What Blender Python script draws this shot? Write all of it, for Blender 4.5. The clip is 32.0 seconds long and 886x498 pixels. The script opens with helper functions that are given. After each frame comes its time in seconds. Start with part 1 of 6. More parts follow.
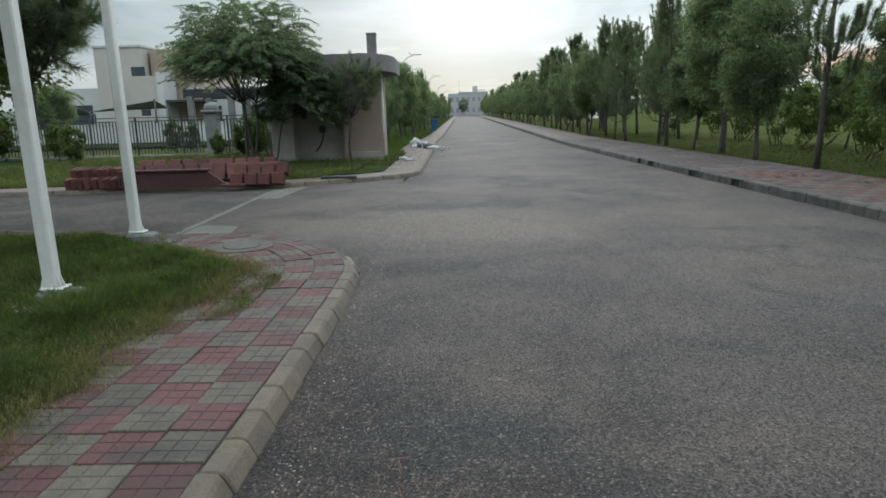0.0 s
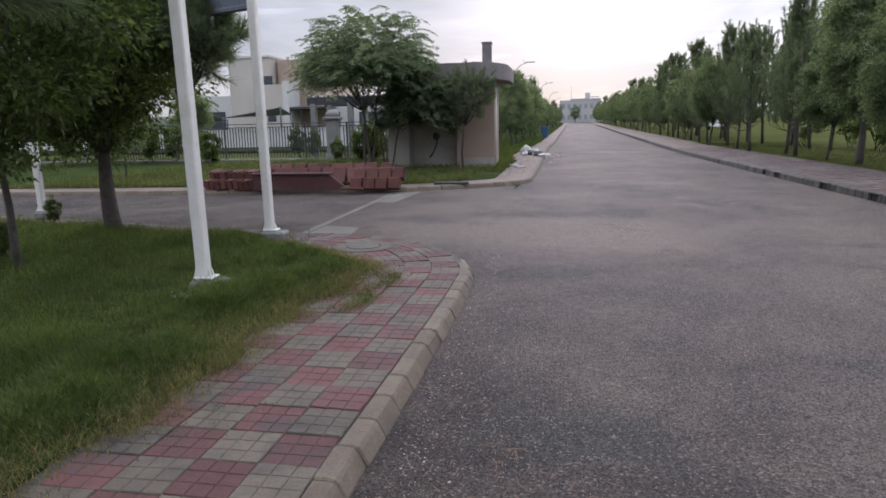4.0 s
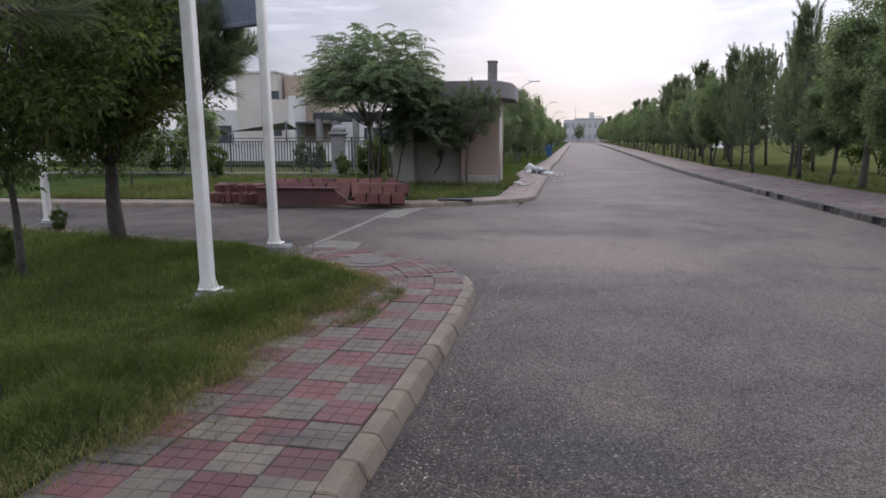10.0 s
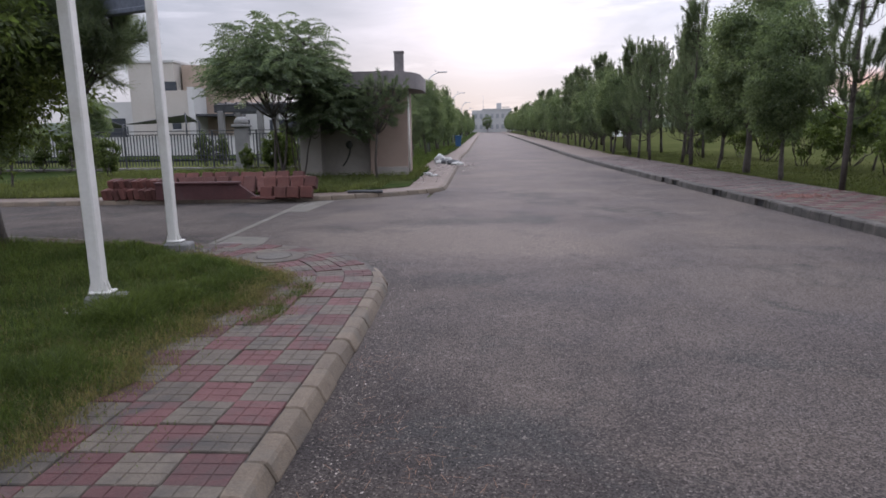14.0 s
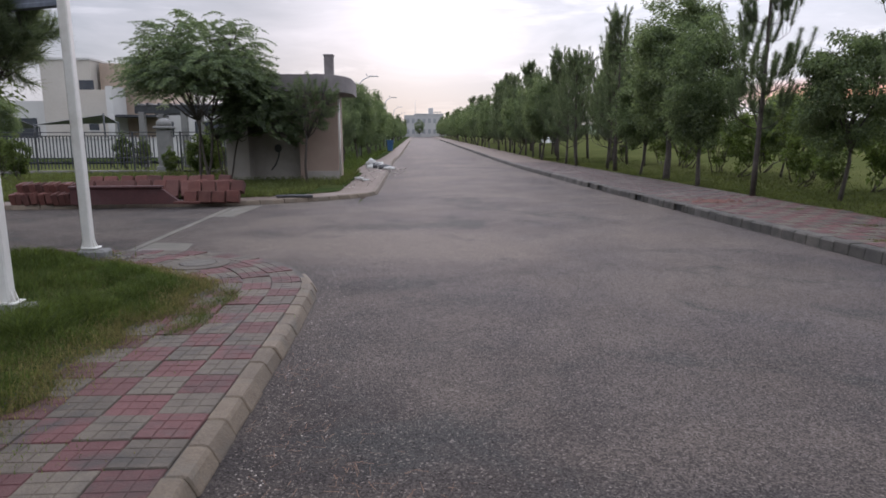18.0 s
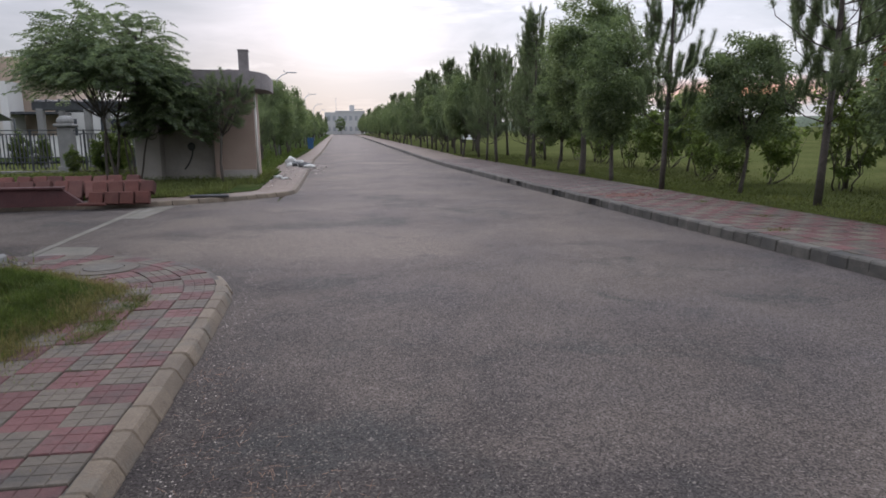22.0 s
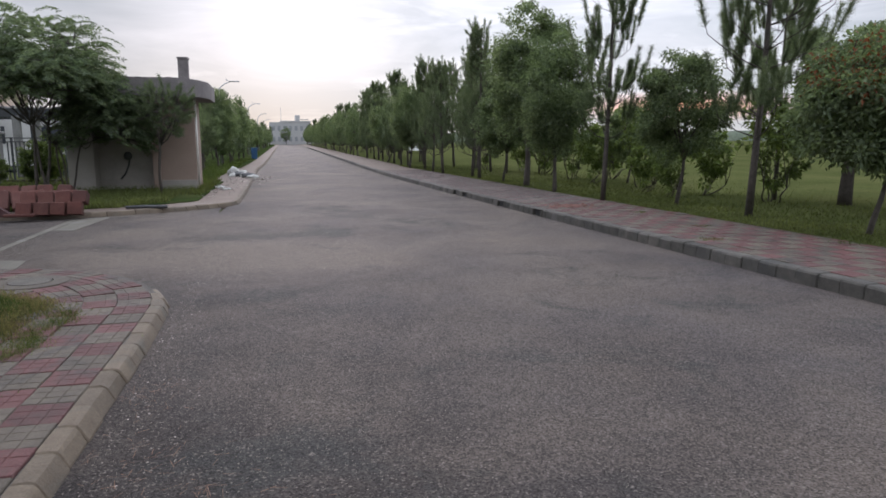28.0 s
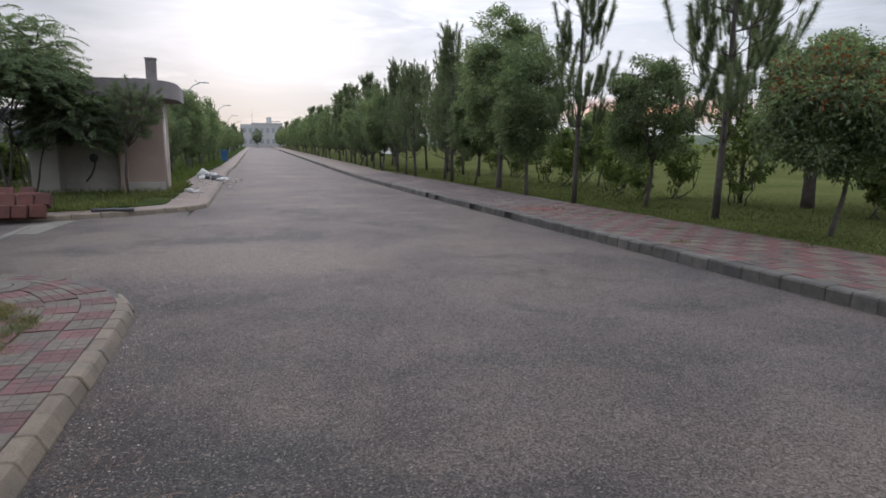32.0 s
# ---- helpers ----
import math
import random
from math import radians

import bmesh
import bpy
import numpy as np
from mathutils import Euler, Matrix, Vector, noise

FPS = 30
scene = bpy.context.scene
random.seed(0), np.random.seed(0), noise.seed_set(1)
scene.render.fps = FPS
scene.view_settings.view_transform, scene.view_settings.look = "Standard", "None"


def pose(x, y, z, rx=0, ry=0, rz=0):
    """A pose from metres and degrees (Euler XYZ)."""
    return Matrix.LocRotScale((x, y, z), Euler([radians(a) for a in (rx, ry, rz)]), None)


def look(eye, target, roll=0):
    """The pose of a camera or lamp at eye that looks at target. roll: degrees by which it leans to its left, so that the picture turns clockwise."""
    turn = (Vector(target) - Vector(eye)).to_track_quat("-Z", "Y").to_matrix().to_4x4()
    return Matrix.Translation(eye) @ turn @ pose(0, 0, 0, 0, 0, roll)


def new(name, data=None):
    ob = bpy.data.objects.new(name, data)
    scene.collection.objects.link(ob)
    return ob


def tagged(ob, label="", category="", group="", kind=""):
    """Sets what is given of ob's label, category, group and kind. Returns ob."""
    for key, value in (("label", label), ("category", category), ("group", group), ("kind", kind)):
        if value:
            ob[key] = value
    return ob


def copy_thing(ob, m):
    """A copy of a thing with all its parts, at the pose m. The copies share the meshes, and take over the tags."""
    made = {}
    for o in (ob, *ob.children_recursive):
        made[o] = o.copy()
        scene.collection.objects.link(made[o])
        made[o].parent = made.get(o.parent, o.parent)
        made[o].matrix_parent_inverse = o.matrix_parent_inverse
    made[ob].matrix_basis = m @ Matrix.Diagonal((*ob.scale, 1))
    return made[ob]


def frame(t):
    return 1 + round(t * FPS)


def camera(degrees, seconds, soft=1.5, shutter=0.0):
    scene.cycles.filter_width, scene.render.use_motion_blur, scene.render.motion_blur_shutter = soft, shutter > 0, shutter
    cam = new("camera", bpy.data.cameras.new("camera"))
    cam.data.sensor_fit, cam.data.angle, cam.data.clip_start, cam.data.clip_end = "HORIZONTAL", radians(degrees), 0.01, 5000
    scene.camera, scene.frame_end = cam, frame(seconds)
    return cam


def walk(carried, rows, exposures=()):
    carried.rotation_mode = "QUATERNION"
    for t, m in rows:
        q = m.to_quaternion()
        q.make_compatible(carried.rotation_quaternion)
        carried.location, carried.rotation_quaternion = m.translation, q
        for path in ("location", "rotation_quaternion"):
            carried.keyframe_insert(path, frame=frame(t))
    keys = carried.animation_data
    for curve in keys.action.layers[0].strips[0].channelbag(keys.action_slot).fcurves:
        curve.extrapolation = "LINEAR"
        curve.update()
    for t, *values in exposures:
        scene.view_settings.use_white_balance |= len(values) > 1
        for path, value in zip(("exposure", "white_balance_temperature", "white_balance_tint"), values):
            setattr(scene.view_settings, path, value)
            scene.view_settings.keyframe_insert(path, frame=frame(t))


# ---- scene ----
cam = camera(68.80, 32.0, soft=1.7)
PATH = [
    (0.0, pose(0.076, 0.215, 1.522, 78.29, 1.45, -0.03)),
    (0.5, pose(0.100, 0.010, 1.534, 78.47, 1.51, 1.01)),
    (1.0, pose(0.091, 0.005, 1.537, 78.27, 1.57, 1.89)),
    (1.5, pose(0.059, 0.016, 1.530, 77.83, 1.46, 3.32)),
    (2.0, pose(0.016, 0.026, 1.534, 78.13, 2.42, 6.71)),
    (2.5, pose(0.004, 0.017, 1.543, 78.59, 2.07, 9.78)),
    (3.0, pose(0.002, 0.003, 1.548, 79.11, 1.61, 9.75)),
    (3.5, pose(0.002, -0.002, 1.549, 79.05, 1.34, 9.62)),
    (5.5, pose(0.000, -0.000, 1.550, 79.38, 1.02, 9.25)),
    (6.0, pose(-0.000, -0.000, 1.550, 79.50, 1.17, 9.56)),
    (6.5, pose(-0.003, -0.007, 1.550, 79.91, 1.10, 9.82)),
    (7.0, pose(-0.001, -0.019, 1.555, 80.33, 1.06, 9.64)),
    (7.5, pose(0.002, -0.025, 1.555, 80.23, 1.04, 9.76)),
    (8.0, pose(0.008, -0.031, 1.557, 80.23, 1.18, 9.81)),
    (8.5, pose(0.008, -0.026, 1.556, 80.53, 1.22, 9.93)),
    (9.0, pose(0.003, -0.024, 1.552, 80.51, 0.98, 9.97)),
    (9.5, pose(-0.002, -0.023, 1.552, 80.42, 0.33, 9.43)),
    (10.0, pose(-0.008, -0.022, 1.548, 80.55, 0.28, 9.86)),
    (10.5, pose(-0.006, -0.024, 1.551, 80.51, 0.52, 9.96)),
    (11.0, pose(0.004, -0.014, 1.548, 80.17, 0.27, 7.99)),
    (11.5, pose(0.014, -0.013, 1.550, 80.27, 0.55, 6.73)),
    (12.0, pose(0.029, -0.016, 1.548, 80.18, 0.14, 3.79)),
    (12.5, pose(0.027, -0.000, 1.541, 80.00, -0.09, 2.46)),
    (13.0, pose(0.028, -0.006, 1.545, 80.01, -0.19, 2.00)),
    (13.5, pose(0.027, 0.001, 1.542, 79.79, -0.03, 1.43)),
    (14.0, pose(0.033, 0.002, 1.540, 79.72, 0.83, 2.02)),
    (14.5, pose(0.035, 0.004, 1.540, 79.87, 0.32, 1.07)),
    (16.5, pose(0.036, -0.000, 1.542, 80.12, 0.26, -0.07)),
    (17.0, pose(0.045, -0.003, 1.542, 79.93, 0.24, -0.95)),
    (17.5, pose(0.053, -0.001, 1.542, 80.13, 0.20, -2.39)),
    (18.0, pose(0.066, -0.012, 1.549, 80.06, 0.18, -3.88)),
    (18.5, pose(0.064, -0.002, 1.541, 80.26, 0.28, -4.74)),
    (19.0, pose(0.069, -0.005, 1.543, 80.04, 0.38, -5.36)),
    (19.5, pose(0.075, -0.005, 1.545, 80.36, 0.73, -5.73)),
    (20.0, pose(0.082, -0.008, 1.542, 79.93, 0.55, -6.77)),
    (20.5, pose(0.096, -0.025, 1.548, 79.87, 0.63, -7.72)),
    (21.0, pose(0.105, -0.014, 1.541, 79.79, 0.34, -8.95)),
    (21.5, pose(0.114, -0.013, 1.543, 79.55, 0.01, -10.16)),
    (22.0, pose(0.120, -0.024, 1.546, 79.79, 0.36, -10.64)),
    (22.5, pose(0.115, -0.019, 1.543, 80.02, 0.20, -10.89)),
    (23.0, pose(0.115, -0.019, 1.542, 80.00, 0.24, -10.79)),
    (23.5, pose(0.119, -0.023, 1.545, 79.93, 0.28, -10.90)),
    (24.0, pose(0.115, -0.016, 1.541, 79.75, 0.09, -11.02)),
    (24.5, pose(0.117, -0.018, 1.543, 79.89, -0.08, -11.16)),
    (26.5, pose(0.143, -0.022, 1.541, 80.48, 0.30, -14.08)),
    (27.0, pose(0.143, -0.019, 1.541, 80.65, 0.28, -14.54)),
    (27.5, pose(0.144, -0.024, 1.543, 80.83, 0.19, -14.94)),
    (28.0, pose(0.151, -0.024, 1.541, 80.75, -0.09, -15.27)),
    (28.5, pose(0.159, -0.029, 1.548, 80.89, -0.07, -15.78)),
    (29.0, pose(0.160, -0.030, 1.548, 80.86, -0.06, -15.96)),
    (29.5, pose(0.168, -0.028, 1.546, 80.61, 0.13, -16.41)),
    (30.0, pose(0.170, -0.030, 1.548, 80.57, -0.39, -16.67)),
    (30.5, pose(0.169, -0.029, 1.547, 80.96, -0.47, -16.99)),
    (31.0, pose(0.177, -0.033, 1.548, 81.04, -0.32, -17.05)),
    (31.5, pose(0.179, -0.038, 1.547, 81.25, -0.26, -17.33)),
    (32.0, pose(0.178, -0.033, 1.546, 81.01, -0.32, -17.61)),
]
EXPOSURES = [
    (0.0, 0.05, 5850, 11),
    (1.5, 0.09, 5850, 20),
    (3.0, 0.19, 5980, 29),
    (8.5, 0.17, 5960, 29),
    (12.0, 0.07, 5950, 31),
    (20.0, 0.05, 6060, 28),
    (32.0, 0.04, 6020, 25),
]
walk(cam, PATH, EXPOSURES)

# ---- sky and sun: thin overcast before sunset, the sun low behind cloud at the far end of the road ----
SUN_EL, SUN_AZ = radians(11), 0.0
world = bpy.data.worlds.new("overcast_sky")
scene.world = world
world.use_nodes = True


def node(tree, kind, **values):
    n = tree.nodes.new(kind)
    for key, value in values.items():
        if key in n.inputs:
            n.inputs[key].default_value = value
    return n


wt = world.node_tree
wt.nodes.clear()
coord = wt.nodes.new("ShaderNodeTexCoord")
sky = wt.nodes.new("ShaderNodeTexSky")
sky.sky_type, sky.sun_disc = "NISHITA", False
sky.sun_elevation, sky.sun_rotation = SUN_EL, SUN_AZ
sky.dust_density, sky.air_density = 1.5, 1.0
stretch = wt.nodes.new("ShaderNodeMapping")
stretch.inputs["Scale"].default_value = (1.0, 1.0, 4.0)
wt.links.new(coord.outputs["Generated"], stretch.inputs["Vector"])
clouds = node(wt, "ShaderNodeTexNoise", Scale=2.7, Detail=8.0, Roughness=0.58, Distortion=0.5)
wt.links.new(stretch.outputs["Vector"], clouds.inputs["Vector"])
cloud_ramp = wt.nodes.new("ShaderNodeValToRGB")
cloud_ramp.color_ramp.elements[0].position, cloud_ramp.color_ramp.elements[0].color = 0.40, (0.56, 0.65, 0.64, 1)
cloud_ramp.color_ramp.elements[1].position, cloud_ramp.color_ramp.elements[1].color = 0.66, (0.86, 0.93, 0.90, 1)
wt.links.new(clouds.outputs["Fac"], cloud_ramp.inputs["Fac"])
# glow of the cloud round the hidden sun
toward = wt.nodes.new("ShaderNodeVectorMath")
toward.operation = "DOT_PRODUCT"
toward.inputs[1].default_value = (math.sin(SUN_AZ) * math.cos(SUN_EL), math.cos(SUN_AZ) * math.cos(SUN_EL), math.sin(SUN_EL))
wt.links.new(coord.outputs["Generated"], toward.inputs[0])
spread = wt.nodes.new("ShaderNodeMapRange")
spread.inputs["From Min"].default_value, spread.inputs["From Max"].default_value = 0.965, 1.0
wt.links.new(toward.outputs["Value"], spread.inputs["Value"])
power = wt.nodes.new("ShaderNodeMath")
power.operation = "POWER"
power.inputs[1].default_value = 2.6
wt.links.new(spread.outputs["Result"], power.inputs[0])
glow = wt.nodes.new("ShaderNodeMixRGB")
glow.blend_type = "ADD"
glow.inputs["Color2"].default_value = (0.45, 0.45, 0.42, 1)
wt.links.new(power.outputs["Value"], glow.inputs["Fac"])
wt.links.new(cloud_ramp.outputs["Color"], glow.inputs["Color1"])
# bright thin streaks between the cloud layers
flat_map = wt.nodes.new("ShaderNodeMapping")
flat_map.inputs["Scale"].default_value = (1.0, 1.0, 7.0)
flat_map.inputs["Location"].default_value = (4.2, 1.3, 0.6)
wt.links.new(coord.outputs["Generated"], flat_map.inputs["Vector"])
streaks = node(wt, "ShaderNodeTexNoise", Scale=3.6, Detail=9.0, Roughness=0.6, Distortion=0.8)
wt.links.new(flat_map.outputs["Vector"], streaks.inputs["Vector"])
streak_range = wt.nodes.new("ShaderNodeMapRange")
streak_range.inputs["From Min"].default_value, streak_range.inputs["From Max"].default_value = 0.52, 0.72
wt.links.new(streaks.outputs["Fac"], streak_range.inputs["Value"])
streaked = wt.nodes.new("ShaderNodeMixRGB")
streaked.blend_type = "ADD"
streaked.inputs["Color2"].default_value = (0.30, 0.295, 0.27, 1)
wt.links.new(streak_range.outputs["Result"], streaked.inputs["Fac"])
wt.links.new(glow.outputs["Color"], streaked.inputs["Color1"])
# thinner, paler cloud over a wide arc round it
wide_way = wt.nodes.new("ShaderNodeVectorMath")
wide_way.operation = "DOT_PRODUCT"
wide_way.inputs[1].default_value = (math.sin(radians(25)) * math.cos(radians(13)), math.cos(radians(25)) * math.cos(radians(13)), math.sin(radians(15)))
wt.links.new(coord.outputs["Generated"], wide_way.inputs[0])
wide_range = wt.nodes.new("ShaderNodeMapRange")
wide_range.inputs["From Min"].default_value, wide_range.inputs["From Max"].default_value = 0.88, 1.0
wt.links.new(wide_way.outputs["Value"], wide_range.inputs["Value"])
wide = wt.nodes.new("ShaderNodeMixRGB")
wide.blend_type = "ADD"
wide.inputs["Color2"].default_value = (0.45, 0.46, 0.42, 1)
wt.links.new(wide_range.outputs["Result"], wide.inputs["Fac"])
wt.links.new(streaked.outputs["Color"], wide.inputs["Color1"])
# brighter cloud overhead
split = wt.nodes.new("ShaderNodeSeparateXYZ")
wt.links.new(coord.outputs["Generated"], split.inputs[0])
lift = wt.nodes.new("ShaderNodeMapRange")
lift.inputs["From Min"].default_value, lift.inputs["From Max"].default_value = 0.21, 0.72
lift.inputs["To Min"].default_value, lift.inputs["To Max"].default_value = 1.0, 3.5
wt.links.new(split.outputs["Z"], lift.inputs["Value"])
low_band = wt.nodes.new("ShaderNodeMapRange")
low_band.inputs["From Min"].default_value, low_band.inputs["From Max"].default_value = 0.0, 0.17
low_band.inputs["To Min"].default_value, low_band.inputs["To Max"].default_value = 1.0, 0.0
wt.links.new(split.outputs["Z"], low_band.inputs["Value"])
peach = wt.nodes.new("ShaderNodeMixRGB")
peach.blend_type = "MULTIPLY"
peach.inputs["Color2"].default_value = (0.92, 0.89, 0.83, 1)
wt.links.new(low_band.outputs["Result"], peach.inputs["Fac"])
wt.links.new(wide.outputs["Color"], peach.inputs["Color1"])
# orange break in the cloud low over the open field
break_map = wt.nodes.new("ShaderNodeVectorMath")
break_map.operation = "SUBTRACT"
break_map.inputs[1].default_value = (math.sin(radians(35)), math.cos(radians(35)), math.sin(radians(3.0)))
wt.links.new(coord.outputs["Generated"], break_map.inputs[0])
break_size = wt.nodes.new("ShaderNodeVectorMath")
break_size.operation = "MULTIPLY"
break_size.inputs[1].default_value = (5.5, 5.5, 42.0)
wt.links.new(break_map.outputs["Vector"], break_size.inputs[0])
break_far = wt.nodes.new("ShaderNodeVectorMath")
break_far.operation = "LENGTH"
wt.links.new(break_size.outputs["Vector"], break_far.inputs[0])
break_fade = wt.nodes.new("ShaderNodeMapRange")
break_fade.inputs["From Min"].default_value, break_fade.inputs["From Max"].default_value = 0.15, 1.0
break_fade.inputs["To Min"].default_value, break_fade.inputs["To Max"].default_value = 1.0, 0.0
wt.links.new(break_far.outputs["Value"], break_fade.inputs["Value"])
sunset = wt.nodes.new("ShaderNodeMixRGB")
sunset.inputs["Color2"].default_value = (1.25, 0.62, 0.36, 1)
wt.links.new(break_fade.outputs["Result"], sunset.inputs["Fac"])
wt.links.new(peach.outputs["Color"], sunset.inputs["Color1"])
bright = wt.nodes.new("ShaderNodeVectorMath")
bright.operation = "SCALE"
wt.links.new(sunset.outputs["Color"], bright.inputs[0])
wt.links.new(lift.outputs["Result"], bright.inputs["Scale"])
cloud_light = node(wt, "ShaderNodeBackground", Strength=0.72)
wt.links.new(bright.outputs["Vector"], cloud_light.inputs["Color"])
clear_light = node(wt, "ShaderNodeBackground", Strength=0.0035)
wt.links.new(sky.outputs["Color"], clear_light.inputs["Color"])
both = wt.nodes.new("ShaderNodeAddShader")
wt.links.new(cloud_light.outputs[0], both.inputs[0])
wt.links.new(clear_light.outputs[0], both.inputs[1])
world_out = wt.nodes.new("ShaderNodeOutputWorld")
wt.links.new(both.outputs[0], world_out.inputs["Surface"])

sun_data = bpy.data.lights.new("sun", "SUN")
sun_data.energy, sun_data.angle, sun_data.color = 1.4, radians(22), (1.0, 0.93, 0.84)
sun = new("sun", sun_data)
sun.matrix_world = look((0, 60, 60 * math.tan(SUN_EL) + 4), (0, 0, 4))

# ---- materials ----


def material(name, low, high, rough=0.85, scale=6.0, fine=60.0, fine_amount=0.25, bump=0.3, bump_scale=None, metal=0.0,
             spread_by="", spread_amount=0.25, coords="Object", leaf=0.0, spec=0.5, stain=None, stain_scale=0.7):
    """Two-tone surface: broad blotches between low and high, fine grain on top, bump, and a tone that differs from piece to piece."""
    m = bpy.data.materials.new(name)
    m.use_nodes = True
    t = m.node_tree
    t.nodes.clear()
    out = t.nodes.new("ShaderNodeOutputMaterial")
    b = node(t, "ShaderNodeBsdfPrincipled", Roughness=rough, Metallic=metal)
    b.inputs["Specular IOR Level"].default_value = spec
    tc = t.nodes.new("ShaderNodeTexCoord")
    place = t.nodes.new("ShaderNodeNewGeometry").outputs["Position"] if coords == "World" else tc.outputs[coords]
    n1 = node(t, "ShaderNodeTexNoise", Scale=scale, Detail=5.0, Roughness=0.6)
    n2 = node(t, "ShaderNodeTexNoise", Scale=fine, Detail=3.0, Roughness=0.7)
    for n in (n1, n2):
        t.links.new(place, n.inputs["Vector"])
    ramp = t.nodes.new("ShaderNodeValToRGB")
    ramp.color_ramp.elements[0].position, ramp.color_ramp.elements[0].color = 0.3, (*low, 1)
    ramp.color_ramp.elements[1].position, ramp.color_ramp.elements[1].color = 0.7, (*high, 1)
    t.links.new(n1.outputs["Fac"], ramp.inputs["Fac"])
    mr = t.nodes.new("ShaderNodeMapRange")
    mr.inputs["From Min"].default_value, mr.inputs["From Max"].default_value = 0.25, 0.75
    mr.inputs["To Min"].default_value, mr.inputs["To Max"].default_value = 1 - fine_amount, 1 + fine_amount
    t.links.new(n2.outputs["Fac"], mr.inputs["Value"])
    tone = t.nodes.new("ShaderNodeVectorMath")
    tone.operation = "SCALE"
    t.links.new(ramp.outputs["Color"], tone.inputs[0])
    t.links.new(mr.outputs["Result"], tone.inputs["Scale"])
    colour = tone.outputs["Vector"]
    if stain:
        n3 = node(t, "ShaderNodeTexNoise", Scale=stain_scale, Detail=6.0, Roughness=0.65, Distortion=0.6)
        t.links.new(place, n3.inputs["Vector"])
        cut = t.nodes.new("ShaderNodeMapRange")
        cut.inputs["From Min"].default_value, cut.inputs["From Max"].default_value = 0.5, 0.68
        cut.inputs["To Max"].default_value = stain[3]
        t.links.new(n3.outputs["Fac"], cut.inputs["Value"])
        mix = t.nodes.new("ShaderNodeMixRGB")
        mix.inputs["Color2"].default_value = (*stain[:3], 1)
        t.links.new(cut.outputs["Result"], mix.inputs["Fac"])
        t.links.new(colour, mix.inputs["Color1"])
        colour = mix.outputs["Color"]
    if spread_by:
        if spread_by == "object":
            r = t.nodes.new("ShaderNodeObjectInfo").outputs["Random"]
        else:
            r = t.nodes.new("ShaderNodeNewGeometry").outputs["Random Per Island"]
        pr = t.nodes.new("ShaderNodeMapRange")
        pr.inputs["To Min"].default_value, pr.inputs["To Max"].default_value = 1 - spread_amount, 1 + spread_amount
        t.links.new(r, pr.inputs["Value"])
        sc = t.nodes.new("ShaderNodeVectorMath")
        sc.operation = "SCALE"
        t.links.new(colour, sc.inputs[0])
        t.links.new(pr.outputs["Result"], sc.inputs["Scale"])
        colour = sc.outputs["Vector"]
    t.links.new(colour, b.inputs["Base Color"])
    if bump:
        bp = node(t, "ShaderNodeBump", Strength=bump, Distance=0.02)
        nb = node(t, "ShaderNodeTexNoise", Scale=bump_scale or fine, Detail=4.0, Roughness=0.65)
        t.links.new(place, nb.inputs["Vector"])
        t.links.new(nb.outputs["Fac"], bp.inputs["Height"])
        t.links.new(bp.outputs["Normal"], b.inputs["Normal"])
    if leaf:
        tr = t.nodes.new("ShaderNodeBsdfTranslucent")
        warm = t.nodes.new("ShaderNodeMixRGB")
        warm.blend_type = "MULTIPLY"
        warm.inputs["Fac"].default_value = 1.0
        warm.inputs["Color2"].default_value = (1.5, 1.55, 0.9, 1)
        t.links.new(colour, warm.inputs["Color1"])
        t.links.new(warm.outputs["Color"], tr.inputs["Color"])
        mx = t.nodes.new("ShaderNodeMixShader")
        mx.inputs["Fac"].default_value = leaf
        t.links.new(b.outputs[0], mx.inputs[1])
        t.links.new(tr.outputs[0], mx.inputs[2])
        t.links.new(mx.outputs[0], out.inputs["Surface"])
    else:
        t.links.new(b.outputs[0], out.inputs["Surface"])
    return m


def spots(t, tc, start, places):
    """A value raised or lowered in soft ellipses (x, y, half width, half depth, amount)."""
    for cx, cy, rx, ry, amount in places:
        spot = t.nodes.new("ShaderNodeMapping")
        spot.inputs["Location"].default_value = (-cx / rx, -cy / ry, 0)
        spot.inputs["Scale"].default_value = (1 / rx, 1 / ry, 0)
        t.links.new(tc.outputs["Object"], spot.inputs["Vector"])
        away = t.nodes.new("ShaderNodeVectorMath")
        away.operation = "LENGTH"
        t.links.new(spot.outputs["Vector"], away.inputs[0])
        fade = t.nodes.new("ShaderNodeMapRange")
        fade.inputs["From Min"].default_value, fade.inputs["From Max"].default_value = 0.1, 1.0
        fade.inputs["To Min"].default_value, fade.inputs["To Max"].default_value = amount, 0.0
        t.links.new(away.outputs["Value"], fade.inputs["Value"])
        total = t.nodes.new("ShaderNodeMath")
        total.operation = "ADD"
        t.links.new(start, total.inputs[0])
        t.links.new(fade.outputs["Result"], total.inputs[1])
        start = total.outputs["Value"]
    return start


